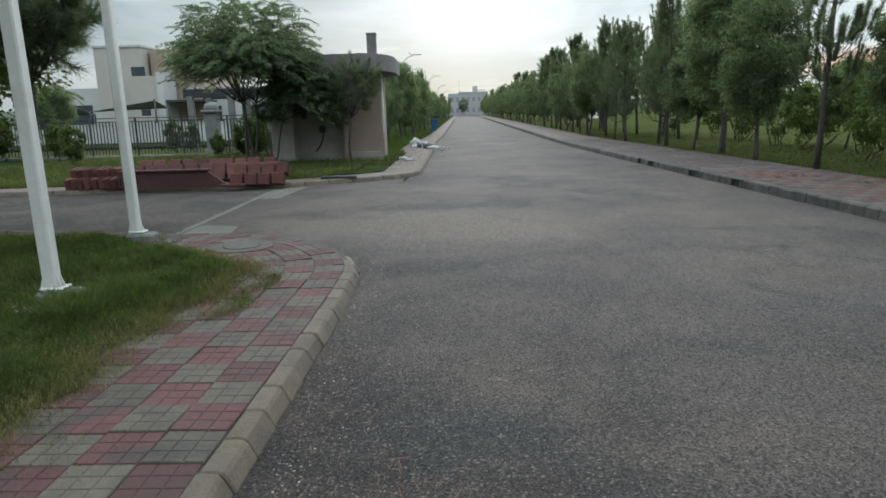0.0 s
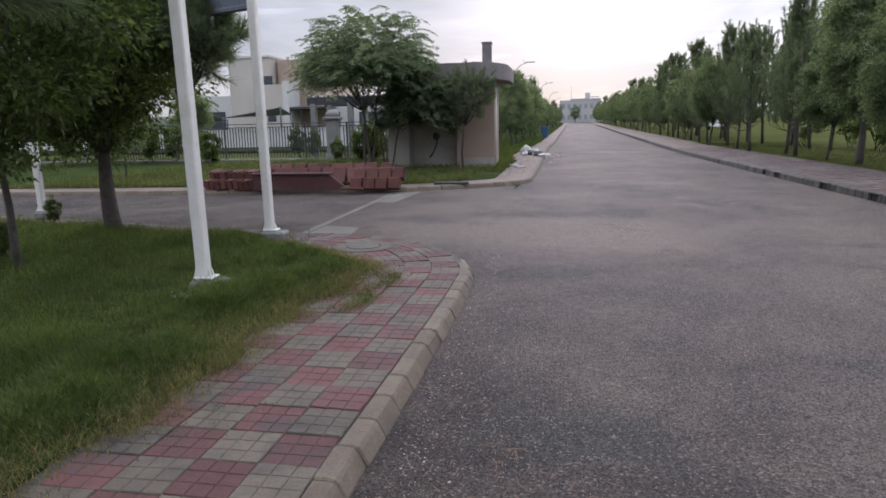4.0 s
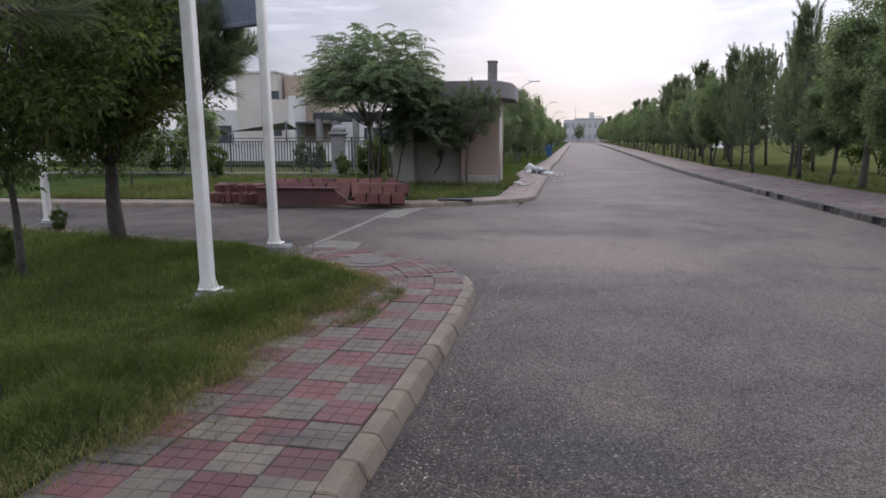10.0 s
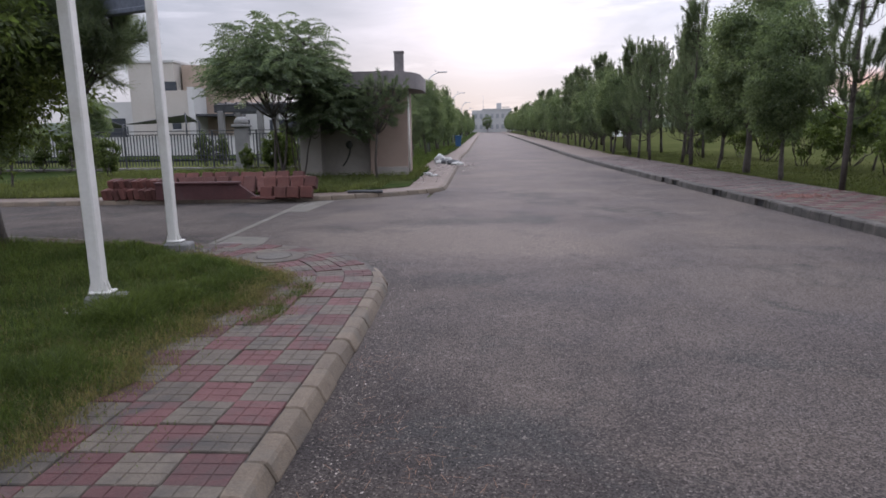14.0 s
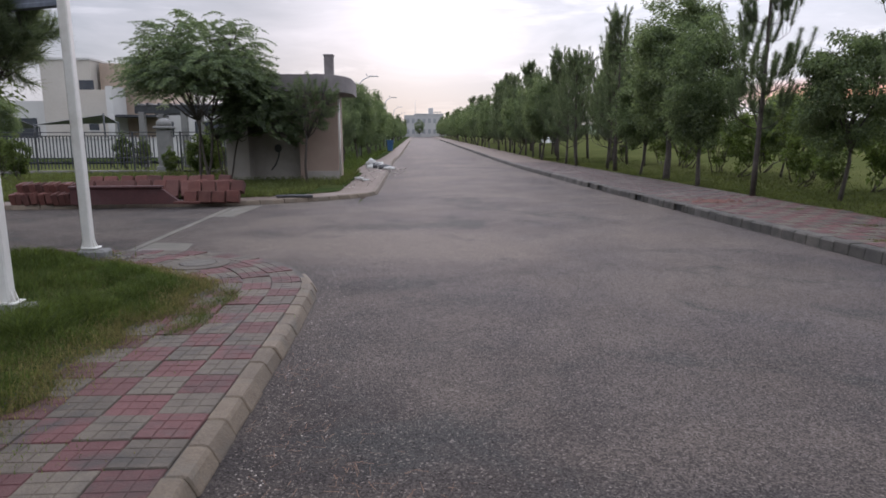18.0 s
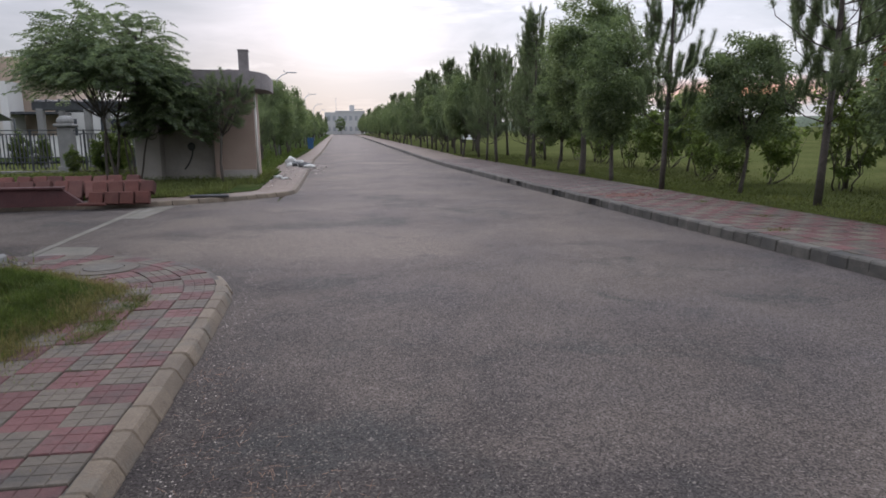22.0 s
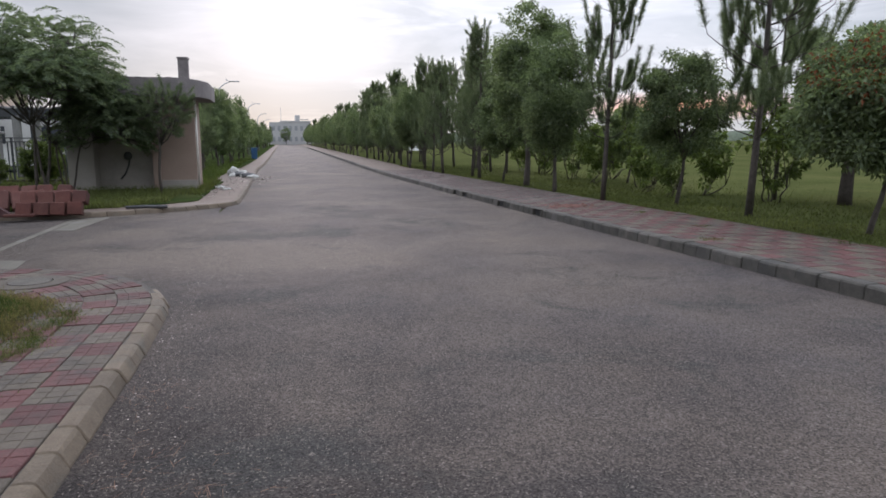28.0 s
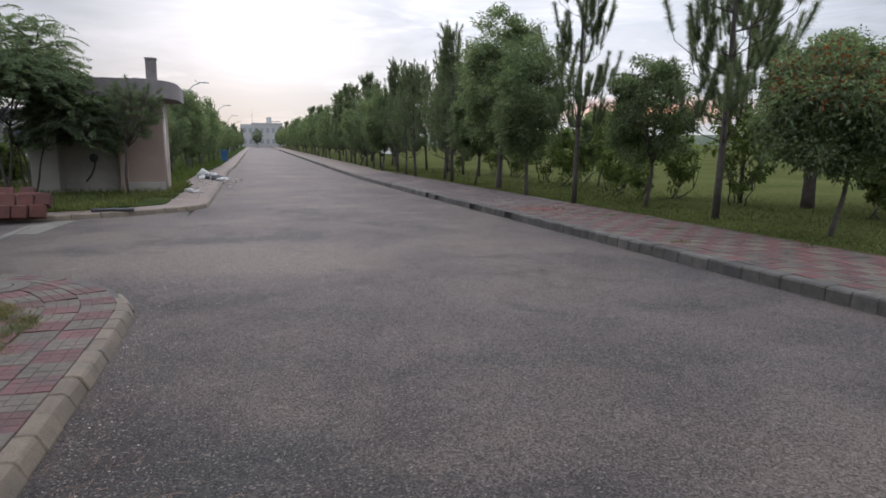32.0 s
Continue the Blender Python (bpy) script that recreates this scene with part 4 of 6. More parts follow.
for x, y, m, s in ((11.83, 18.4, shrub2, 0.95), (11.62, 15.0, shrub, 1.0), (11.88, 12.87, shrub2, 0.95), (11.9, 23.4, shrub2, 1.0), (10.75, 16.6, shrub, 0.75),
                  (11.4, 20.9, shrub, 1.0), (12.3, 26.8, shrub2, 1.0), (12.6, 30.4, shrub, 1.1), (10.4, 14.9, shrub, 0.62),
                  (13.4, 23.0, shrub2, 1.1), (12.8, 28.4, shrub2, 1.1), (11.6, 33.0, shrub2, 1.1), (14.6, 9.3, shrub2, 0.9), (12.3, 9.5, dark_shrub, 1.05), (13.3, 10.1, dark_shrub, 0.95), (11.6, 8.6, dark_shrub, 0.9)):
    plant("shrub", m, x, y, KERB_R, "leafy mid-green shrub growing in the grass", "shrub", "shrubs behind the tree belt", (x * 77) % 360, s)

# ---- kerbs: battered concrete stones ----


def stone_mesh(name, length, seed, mat=CONCRETE, h=KERB, upright=False):
    r = rng(seed)
    j = lambda s: float(r.uniform(-s, s))
    prof = [(0.0, -0.04), (0.01, 0.01), (0.05 + j(0.004), h * 0.74), (0.072 + j(0.004), h * 0.92), (0.1 + j(0.005), h + j(0.003)), (0.178, h + j(0.004)), (0.184, -0.04)]
    if upright:
        prof = [(0.0, -0.04), (0.002 + j(0.004), 0.02), (0.014 + j(0.006), h * 0.82), (0.026 + j(0.006), h * 0.94), (0.05 + j(0.006), h + j(0.005)), (0.2, h + j(0.004)), (0.205, -0.04)]
    prof = [(p * (0.84 if not upright else 1.0), q) for p, q in prof]
    n = len(prof)
    verts = []
    for x in (-length / 2 + 0.002, -length / 2 + 0.012, length / 2 - 0.012, length / 2 - 0.002):
        inset = 0.008 if abs(x) > length / 2 - 0.005 else 0.0
        verts += [(x, p[0] + inset * (i < n - 2), p[1] - inset * (1 < i < n - 1)) for i, p in enumerate(prof)]
    faces = [(a * n + i, a * n + i + n, a * n + (i + 1) % n + n, a * n + (i + 1) % n) for a in range(3) for i in range(n)]
    faces += [tuple(range(n)), tuple(range(3 * n, 4 * n))[::-1]]
    return mesh_from(name, verts, faces, mat)


KERB_STEP = 0.29
stones = [stone_mesh("kerb_stone", KERB_STEP, 40 + i) for i in range(5)]
stones_right = [stone_mesh("kerb_stone", KERB_STEP, 50 + i, DARK_KERB, KERB_R, True) for i in range(5)]


def kerb_line(name, path, side, keep, label, near_limit=300, gaps=(), stones=stones):
    """Stones along a path; side +1 when the raised ground lies to the left of its direction."""
    base = empty(name, Matrix(), label, "kerb", kind="structure")
    r = rng(len(name))
    joined_v, joined_f, count = [], [], 0
    for x, y, a in resample(path, KERB_STEP):
        if any(abs(y - g) < 0.24 for g in gaps):
            continue
        sunk = 0.055 * min(1.0, max(0.0, (y - 6.7) / 0.4)) if name == "kerb_near" and x > -3.6 else 0.0
        m = Matrix.Translation((x + r.normal() * 0.004, y, rise(y) - sunk + r.normal() * 0.003)) @ Matrix.Rotation(a + (0 if side > 0 else math.pi) + r.normal() * 0.006, 4, "Z")
        if keep(x, y) and count < near_limit:
            part("kerb_stone", stones[r.randint(5)], base, m=m)
            count += 1
        elif y < 140:
            src = stones[r.randint(5)]
            off = len(joined_v)
            joined_v += [m @ v.co for v in src.vertices]
            joined_f += [tuple(i + off for i in p.vertices) for p in src.polygons]
    if joined_v:
        tagged(part("kerb_run", mesh_from("kerb_run", joined_v, joined_f, stones[0].materials[0]), base), kind="stuff")
    return base


DRAINS = (12.9, 15.05, 18.05, 19.0)
kerb_line("kerb_near", NEAR_KERB, 1, lambda x, y: y > -2 and x > -12, "weathered concrete kerb stones curving round the corner")
kerb_line("kerb_far", FAR_KERB, 1, lambda x, y: x > -14 and y < 42, "weathered concrete kerb stones along the side street and road")
kerb_line("kerb_right", RIGHT_KERB, -1, lambda x, y: 1 < y < 45, "stained concrete kerb stones with drain openings", gaps=DRAINS, stones=stones_right)

# drain inlets in the kerb opposite
for y in DRAINS:
    x = ROAD_R - 0.04 if y > 15 else ROAD_R + 0.0
    inlet = empty("drain_inlet", pose(x, y, 0), "dark kerb drain opening with a concrete lintel", "drain", "kerb drains")
    part("lintel", box_mesh("lintel", (0.2, 0.5, 0.035), DARK_KERB, 0.008, (0.1, 0, KERB_R - 0.015)), inlet)
    # solid black block in the opening; its colour stands in for the hollow's shade
    part("cavity", box_mesh("cavity", (0.13, 0.4, 0.15), RUBBER_AND_HOLLOW, 0.004, (0.12, 0, 0.07)), inlet, "black block coloured as the shaded hollow of the drain")
    for s in (-1, 1):
        part("cheek", box_mesh("cheek", (0.2, 0.06, KERB_R - 0.03), DARK_KERB, 0.006, (0.1, s * 0.23, KERB_R / 2 - 0.015)), inlet)

# ---- lamp posts, boards ----


def sign_pole(x, y, height, lean_x, lean_y, size, label):
    """A square white post with a bolted foot plate and concrete pad."""
    ob = empty("sign_post", pose(x, y, KERB + 0.02), label, "post", "posts of the signboard")
    sx, sy = lean_x * height, lean_y * height
    h = size / 2
    c = 0.012
    ring = [(-h + c, -h), (h - c, -h), (h, -h + c), (h, h - c), (h - c, h), (-h + c, h), (-h, h - c), (-h, -h + c)]
    verts = [(a, b, 0) for a, b in ring] + [(a + sx, b + sy, height) for a, b in ring]
    faces = [(i, (i + 1) % 8, 8 + (i + 1) % 8, 8 + i) for i in range(8)] + [tuple(range(8, 16)), tuple(range(7, -1, -1))]
    part("shaft", mesh_from("shaft", verts, faces, WHITE_PAINT), ob)
    part("foot_plate", box_mesh("foot_plate", (size * 1.7, size * 1.5, 0.02), WHITE_PAINT, 0.006, (0.02, 0, 0.13)), ob)
    part("pad", box_mesh("pad", (size * 3.0, size * 2.2, 0.13), STONE, 0.025, (0.07, -0.02, 0.05)), ob)
    for sxx in (-1, 1):
        for syy in (-1, 1):
            part("gusset", mesh_from("gusset", [(sxx * h, syy * 0.02, 0.13), (sxx * (h + 0.035), syy * 0.02, 0.13), (sxx * h, syy * 0.02, 0.24), (sxx * h, syy * 0.03, 0.13), (sxx * (h + 0.035), syy * 0.03, 0.13), (sxx * h, syy * 0.03, 0.24)],
                                     [(0, 1, 2), (5, 4, 3), (0, 3, 4, 1), (1, 4, 5, 2), (2, 5, 3, 0)], WHITE_PAINT), ob)
    return ob


sign_pole(-3.07, 5.22, 5.2, -0.008, 0.0, 0.105, "white square steel post standing in the lawn")
sign_pole(-3.62, 7.84, 5.2, -0.008, 0.0, 0.105, "white square steel post carrying the signboard")
sign_pole(-8.6, 9.72, 5.2, -0.008, 0.0, 0.105, "white square steel post behind the small trees")
board = empty("signboard", pose(-6.3, 8.98, 3.0, 0, 0, math.degrees(math.atan2(2.25, -5.4)) + 180), "large dark signboard seen from behind between white posts", "signboard")
part("panel", box_mesh("panel", (5.75, 0.06, 1.9), BOARD, 0.01, (0, 0, 0.97)), board)
for z in (0.02, 1.92):
    part("rail", box_mesh("rail", (5.75, 0.1, 0.06), BOARD, 0.008, (0, 0.0, z)), board)

# manhole ring in the corner paving
MANHOLE_IRON = material("dirty_manhole_cover", (0.048, 0.042, 0.034), (0.08, 0.07, 0.056), scale=9, fine=70, bump=0.5, rough=0.75, stain=(0.1, 0.085, 0.065, 0.6), stain_scale=6)
manhole = empty("manhole_cover", pose(-2.26, 7.48, KERB) @ Matrix.Scale(0.85, 4), "round concrete manhole ring with a worn cover", "manhole")
bm = bmesh.new()
bmesh.ops.create_cone(bm, cap_ends=True, segments=28, radius1=0.24, radius2=0.235, depth=0.04)
me = bpy.data.meshes.new("cover")
bm.to_mesh(me)
bm.free()
me.materials.append(MANHOLE_IRON)
part("cover", me, manhole)
verts, faces = [], []
for i in range(28):
    a = 2 * math.pi * i / 28
    for rad, z in ((0.25, -0.03), (0.25, 0.016), (0.42, 0.012), (0.43, -0.03)):
        verts.append((rad * math.cos(a), rad * math.sin(a), z))
for i in range(28):
    for k in range(3):
        a, b = i * 4 + k, ((i + 1) % 28) * 4 + k
        faces.append((a, b, b + 1, a + 1)[::-1])
part("ring", mesh_from("ring", verts, faces, GREY_PAVER), manhole)

# ---- guard house at the far corner ----
house = empty("guard_house", pose(0, 0, KERB), "low plastered guard house with a thick rounded flat roof", "building")


def wall_box(name, x0, x1, y0, y1, z0, z1, mat, parent, bevel=0.01, label=""):
    return part(name, box_mesh(name, (x1 - x0, y1 - y0, z1 - z0), mat, bevel, ((x0 + x1) / 2, (y0 + y1) / 2, (z0 + z1) / 2)), parent, label)


wall_box("front_wall", -3.12, -1.93, 21.95, 22.2, -0.1, 2.85, PLASTER, house)
wall_box("corner_pier", -3.2, -2.98, 21.86, 22.2, -0.1, 2.86, PLASTER, house)
wall_box("recess_wall", -4.86, -3.12, 22.25, 22.45, -0.1, 2.85, GREY_PLASTER, house, label="shaded grey plaster wall set back")
wall_box("left_pier", -5.5, -4.78, 21.6, 22.3, -0.1, 2.85, GREY_PLASTER, house)
wall_box("side_wall", -2.15, -1.93, 22.2, 23.7, -0.1, 2.85, PLASTER, house)
wall_box("side_wall", -5.5, -5.28, 22.3, 23.7, -0.1, 2.85, PLASTER, house)
wall_box("back_wall", -5.28, -2.15, 23.5, 23.7, -0.1, 2.85, PLASTER, house)
wall_box("plinth", -2.98, -1.92, 21.9, 21.95, -0.1, 0.3, GREY_PLASTER, house)
down = tubes_mesh("rain_pipe", [([(-1.9, 22.12, 0.05), (-1.9, 22.12, 2.8)], [0.04, 0.04])], WHITE_PAINT, 8)
part("rain_pipe", down, house, "pale rain pipe at the wall corner")
slab_outline = [(-6.3, 20.9), (-2.4, 20.75)] + arc(-2.4, 22.6, 0.97, 1.85, -90, 0, 8) + [(-1.43, 24.2), (-6.3, 24.2)]
part("roof_slab", prism_mesh("roof_slab", slab_outline, 2.82, 3.28, SLAB), house, "stained thick concrete roof slab")
inner = [(x * 0.97 - 0.1, y + 0.12) for x, y in slab_outline]
part("roof_curb", prism_mesh("roof_curb", inner, 3.28, 3.34, SLAB), house)
r = rng(8)
for i in range(24):
    x = -6.1 + i * 0.165
    part("roof_tile", box_mesh("roof_tile", (0.15, 0.22, 0.035), SLAB, 0.006), house, m=pose(x, 20.98 + r.uniform(-0.02, 0.02), 3.31 + r.uniform(0, 0.03), r.uniform(-6, 6), 0, r.uniform(-8, 8)))
chimney = part("chimney", box_mesh("chimney", (0.3, 0.3, 1.1), SLAB, 0.015, (-2.2, 22.4, 3.54)), house, "square concrete chimney stub")
part("chimney_cap", box_mesh("chimney_cap", (0.34, 0.34, 0.06), SLAB, 0.01, (-2.2, 22.4, 4.07)), chimney)
fan = empty("wall_lamp", pose(-3.95, 22.2, KERB + 1.05) @ Matrix.Scale(0.72, 4), "dark round wall fitting with a curved pipe", "wall fitting")
bm = bmesh.new()
bmesh.ops.create_uvsphere(bm, u_segments=14, v_segments=9, radius=0.17)
bmesh.ops.scale(bm, vec=(1, 0.55, 1.1), verts=bm.verts)
me = bpy.data.meshes.new("head")
bm.to_mesh(me)
bm.free()
me.materials.append(BLACK_PIPE)
part("head", me, fan)
part("pipe", tubes_mesh("pipe", [([(0.05, 0.03, -0.1), (0.0, 0.03, -0.4), (-0.15, 0.03, -0.75), (-0.35, 0.03, -1.0)], [0.035] * 4)], BLACK_PIPE, 8), fan)

# ---- black pipe lying by the kerb ----
pipe = empty("plastic_pipe", pose(-2.36, 15.62, KERB + 0.036), "black plastic pipe lying on the pavement", "pipe")
part("tube", tubes_mesh("tube", [([(-0.5, 0.0, 0.0), (-0.1, 0.01, 0.005), (0.36, -0.02, 0.0)], [0.038, 0.038, 0.038])], BLACK_PIPE, 12), pipe)

# ---- iron fence, pillar ----
FY = 27.3
fence = empty("iron_fence", pose(0, FY, KERB), "dark iron railing on a low grey wall", "fence")
part("base_wall", box_mesh("base_wall", (38, 0.22, 0.2), SLAB, 0.02, (-25.2, 0, 0.0)), fence)
part("base_wall", box_mesh("base_wall", (3.9, 0.22, 0.2), SLAB, 0.02, (-7.4, 0, 0.0)), fence)
for z in (0.42, 0.6, 1.48, 1.62):
    part("rail", box_mesh("rail", (38, 0.04, 0.035), DARK_METAL, 0.006, (-25.2, 0, z)), fence)
    part("rail", box_mesh("rail", (3.5, 0.04, 0.035), DARK_METAL, 0.006, (-7.2, 0, z)), fence)
bar = box_mesh("bar", (0.038, 0.03, 1.34), DARK_METAL, 0, (0, 0, 0.83))
post = box_mesh("post", (0.07, 0.07, 1.6), DARK_METAL, 0.008, (0, 0, 0.85))
i = 0
x = -22.0
while x < -5.6:
    if not -9.75 < x < -9.0:
        if i % 14 == 0:
            part("post", post, fence, m=pose(x, 0, 0))
        else:
            part("bar", bar, fence, m=pose(x, 0, 0))
    i += 1
    x += 0.135
pillar = empty("stone_pillar", pose(-9.38, FY, KERB), "grey stone gate pillar with a moulded domed cap", "pillar")
part("shaft", box_mesh("shaft", (0.5, 0.5, 1.75), STONE, 0.03, (0, 0, 0.87)), pillar)
part("plinth", box_mesh("plinth", (0.62, 0.62, 0.3), STONE, 0.02, (0, 0, 0.12)), pillar)
part("cap", box_mesh("cap", (0.68, 0.68, 0.12), STONE, 0.03, (0, 0, 1.8)), pillar)
bm = bmesh.new()
bmesh.ops.create_uvsphere(bm, u_segments=16, v_segments=8, radius=0.3)
bmesh.ops.scale(bm, vec=(1, 1, 0.75), verts=bm.verts)
me = bpy.data.meshes.new("dome")
bm.to_mesh(me)
bm.free()
me.materials.append(STONE)
part("dome", me, pillar, m=pose(0, 0, 1.95))

# pergola behind the fence
pergola = empty("pergola", pose(-10.1, 33.5, KERB), "dark timber pergola with a flat top", "pergola")
for sy in (-1.3, 1.3):
    part("beam", box_mesh("beam", (4.5, 0.22, 0.4), DARK_METAL, 0.02, (0, sy, 2.72)), pergola)
for i in range(9):
    part("rafter", box_mesh("rafter", (0.09, 3.2, 0.12), DARK_METAL, 0.01, (-2.1 + i * 0.525, 0, 2.95)), pergola)
for sx in (-1.95, 0.0, 1.95):
    for sy in (-1.3, 1.3):
        part("column", box_mesh("column", (0.28, 0.28, 2.6), STONE, 0.02, (sx, sy, 1.3)), pergola)

# ---- villa beyond the fence ----
villa = empty("villa", pose(0, 60, KERB), "large white and cream flat-roofed modern villa", "house")
wall_box("main_block", -30.8, -26.6, 0, 9, 0, 8.0, VILLA_CREAM, villa)
wall_box("tan_block", -26.35, -21.6, 1.2, 12, 0, 7.85, VILLA_TAN, villa, label="tan stone-faced block")
wall_box("white_wing", -37.5, -30.9, 1, 9, 0, 4.6, VILLA_WHITE, villa)
wall_box("porch_wall", -27.2, -24.6, -1.5, 0, 0, 5.4, VILLA_CREAM, villa)
wall_box("fin_wall", -24.55, -24.0, -2.2, 0.6, 0, 5.65, VILLA_WHITE, villa)
wall_box("parapet", -30.9, -26.5, -0.1, 9.1, 8.0, 8.2, VILLA_WHITE, villa)
wall_box("right_wing", -24.2, -14, 2, 10, 0, 3.6, VILLA_WHITE, villa)
for x0, x1, z0, z1, y0 in ((-27.6, -26.4, 5.5, 6.3, -0.06), (-36.5, -32.0, 0.6, 3.1, 0.94), (-26.4, -25.6, 2.0, 3.0, -1.56), (-23.5, -20.5, 0.8, 2.8, 1.94), (-18.6, -16.0, 0.8, 2.8, 1.94)):
    win = wall_box("window", x0, x1, y0, y0 + 0.1, z0, z1, DARK_GLASS, villa, 0.01, "dark glazed window")
    part("frame", box_mesh("frame", (x1 - x0 + 0.2, 0.08, 0.1), VILLA_WHITE, 0.01, ((x0 + x1) / 2, y0 + 0.02, z0 - 0.06)), win)
wall_box("porch_roof", -24.0, -20.6, -2.0, 1.2, 3.1, 3.3, DARK_METAL, villa, label="dark porch roof")
for x0, x1, z in ((-35.0, -29.2, 2.6), (-28.6, -22.8, 3.0)):
    sail = empty("shade_sail", pose((x0 + x1) / 2, 54, KERB), "grey shade sail stretched on steel masts", "shade sail", "shade sails")
    w = (x1 - x0) / 2
    part("cloth", mesh_from("cloth", [(-w, 0, z - 0.6), (w, -1.0, z + 0.15), (w * 0.8, 3, z - 0.4), (-w, 0, z - 0.63), (w, -1.0, z + 0.12), (w * 0.8, 3, z - 0.43)],
                            [(0, 1, 2), (5, 4, 3), (0, 3, 4, 1), (1, 4, 5, 2), (2, 5, 3, 0)], SAIL), sail)
    for px, py, pz in ((-w, 0, z - 0.55), (w, -1.0, z + 0.25), (w * 0.8, 3, z - 0.3)):
        part("mast", tubes_mesh("mast", [([(px, py, 0), (px, py, pz)], [0.07, 0.06])], DARK_METAL, 8), sail)
palm = empty("palm_tree", pose(-23.6, 41.0, KERB), "small palm with arching fronds in the villa garden", "tree")
part("trunk", tubes_mesh("trunk", [(bent((0, 0, -0.05), (0.1, 0, 3.2), rng(91), 0.05, 5), [0.16, 0.14, 0.12, 0.11, 0.1, 0.09])], BARK, 8), palm)
r = rng(92)
for i in range(11):
    a, up = i * 2.4 + r.uniform(-0.2, 0.2), r.uniform(0.3, 1.0)
    rib = [np.array([0.1 + math.cos(a) * 1.25 * f, math.sin(a) * 1.25 * f, 3.15 + 1.25 * (up * f - 0.95 * f * f)]) for f in np.linspace(0, 1, 15)]
    base = np.array([q for q in rib[1:] for sd in (-1, 1)])
    way = np.array([(math.cos(a + sd * 1.0), math.sin(a + sd * 1.0), -0.45) for q in rib[1:] for sd in (-1, 1)])
    part("frond", tris_from("frond", leaf_quads(base, way, 0.34, 0.06, r, 0.2), DEEP_LEAF, 4), palm)
garden_wall = empty("garden_wall", pose(0, 46, KERB), "low white garden wall behind the railing", "wall")
wall_box("wall_body", -48, -13, 0, 0.25, 0, 1.3, VILLA_WHITE, garden_wall)
wall_box("coping", -48.05, -12.95, -0.06, 0.31, 1.3, 1.38, VILLA_WHITE, garden_wall)

# ---- heap of red concrete blocks by the side street ----
r = rng(77)
block_a = box_mesh("red_block", (0.30, 0.125, 0.25), RED_BLOCK, 0.012)
heap = "heap of red concrete blocks"
for i in range(10):      # blocks stood on edge in two tiers
    for row in range(2):
        ob = tagged(new("red_block", block_a), "red concrete kerb block stacked on edge", "block", heap)
        ob.matrix_basis = pose(-8.25 + i * 0.145 + row * 0.06 + r.uniform(-0.02, 0.02), 14.62 + row * 0.2 + r.uniform(-0.03, 0.03), KERB + 0.125 + row * 0.2, r.uniform(-16, 0), r.uniform(-12, 6), 90 + r.uniform(-10, 10))
block_c = box_mesh("red_block", (0.28, 0.13, 0.46), RED_BLOCK, 0.014)
for row in range(3):      # slabs leaning back in rows behind and beside the trough
    for i in range(13):
        x = -7.0 + i * 0.31 + row * 0.08 + r.uniform(-0.04, 0.04)
        if x > -3.75 or row == 0:
            continue
        ob = tagged(new("red_block", block_c), "red concrete block leaning in a loose stack", "block", heap)
        ob.matrix_basis = pose(x, 14.68 + row * 0.34 + (x + 7.3) * 0.04, KERB + 0.18 + row * 0.08, -38 + r.uniform(-6, 6), r.uniform(-7, 5), r.uniform(-9, 9))
block_d = box_mesh("red_block", (0.27, 0.2, 0.26), RED_BLOCK, 0.014)
for row in range(2):
    for i in range(4):
        ob = tagged(new("red_block", block_d), "square red concrete block in a two-tier stack", "block", heap)
        ob.matrix_basis = pose(-4.5 + i * 0.3 + row * 0.06 + r.uniform(-0.02, 0.02), 14.5 + row * 0.22 + i * 0.03, KERB + 0.128 + row * 0.2, -14 - row * 12 + r.uniform(-4, 4), r.uniform(-4, 4), r.uniform(-7, 7))
trough = empty("red_trough", pose(-5.85, 14.40, KERB), "long red painted concrete trough side with a sloping end", "trough")
part("side", mesh_from("side", [(-1.15, 0, 0), (1.2, 0.02, 0), (0.75, 0.02, 0.34), (-1.15, 0, 0.36), (-1.15, 0.12, 0), (1.2, 0.14, 0), (0.75, 0.14, 0.34), (-1.15, 0.12, 0.36)],
                       [(0, 1, 2, 3), (7, 6, 5, 4), (0, 4, 5, 1), (1, 5, 6, 2), (2, 6, 7, 3), (3, 7, 4, 0)], TROUGH_RED), trough)
part("lip", box_mesh("lip", (1.95, 0.2, 0.05), TROUGH_RED, 0.012, (-0.2, 0.07, 0.375)), trough)
part("toe", box_mesh("toe", (0.55, 0.2, 0.06), RED_BLOCK, 0.012, (1.3, 0.02, 0.03)), trough)

# ---- left-hand trees ----
feather = make_feather(51, 5.3, 2.05, 0.045, 2.4, 1250, 0.1, -0.2)
plant("feathery_tree", feather, -5.7, 20.0, KERB, "wide feathery-leaved tree leaning over the guard house", "tree", "", 25, 0.96)
feather2 = make_feather(52, 3.6, 1.5, 0.035, 1.6, 520, 0.095, -0.6, 1.1)
plant("feathery_tree", feather2, -5.3, 20.9, KERB, "drooping feathery-leaved tree against the guard house wall", "tree", "", 0, 0.95)
pine_small = make_fuzzy(54, 3.1, 1.5, 0.045, 0.8, 30000, 0.13, 0.006, shift=0.2)
plant("pine_tree", pine_small, -2.75, 20.3, KERB, "small round-headed pine in front of the guard house", "tree", "", 0)
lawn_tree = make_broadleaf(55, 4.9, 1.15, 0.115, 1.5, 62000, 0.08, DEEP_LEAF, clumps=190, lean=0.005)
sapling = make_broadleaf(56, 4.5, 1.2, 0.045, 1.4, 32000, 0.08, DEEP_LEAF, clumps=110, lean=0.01)
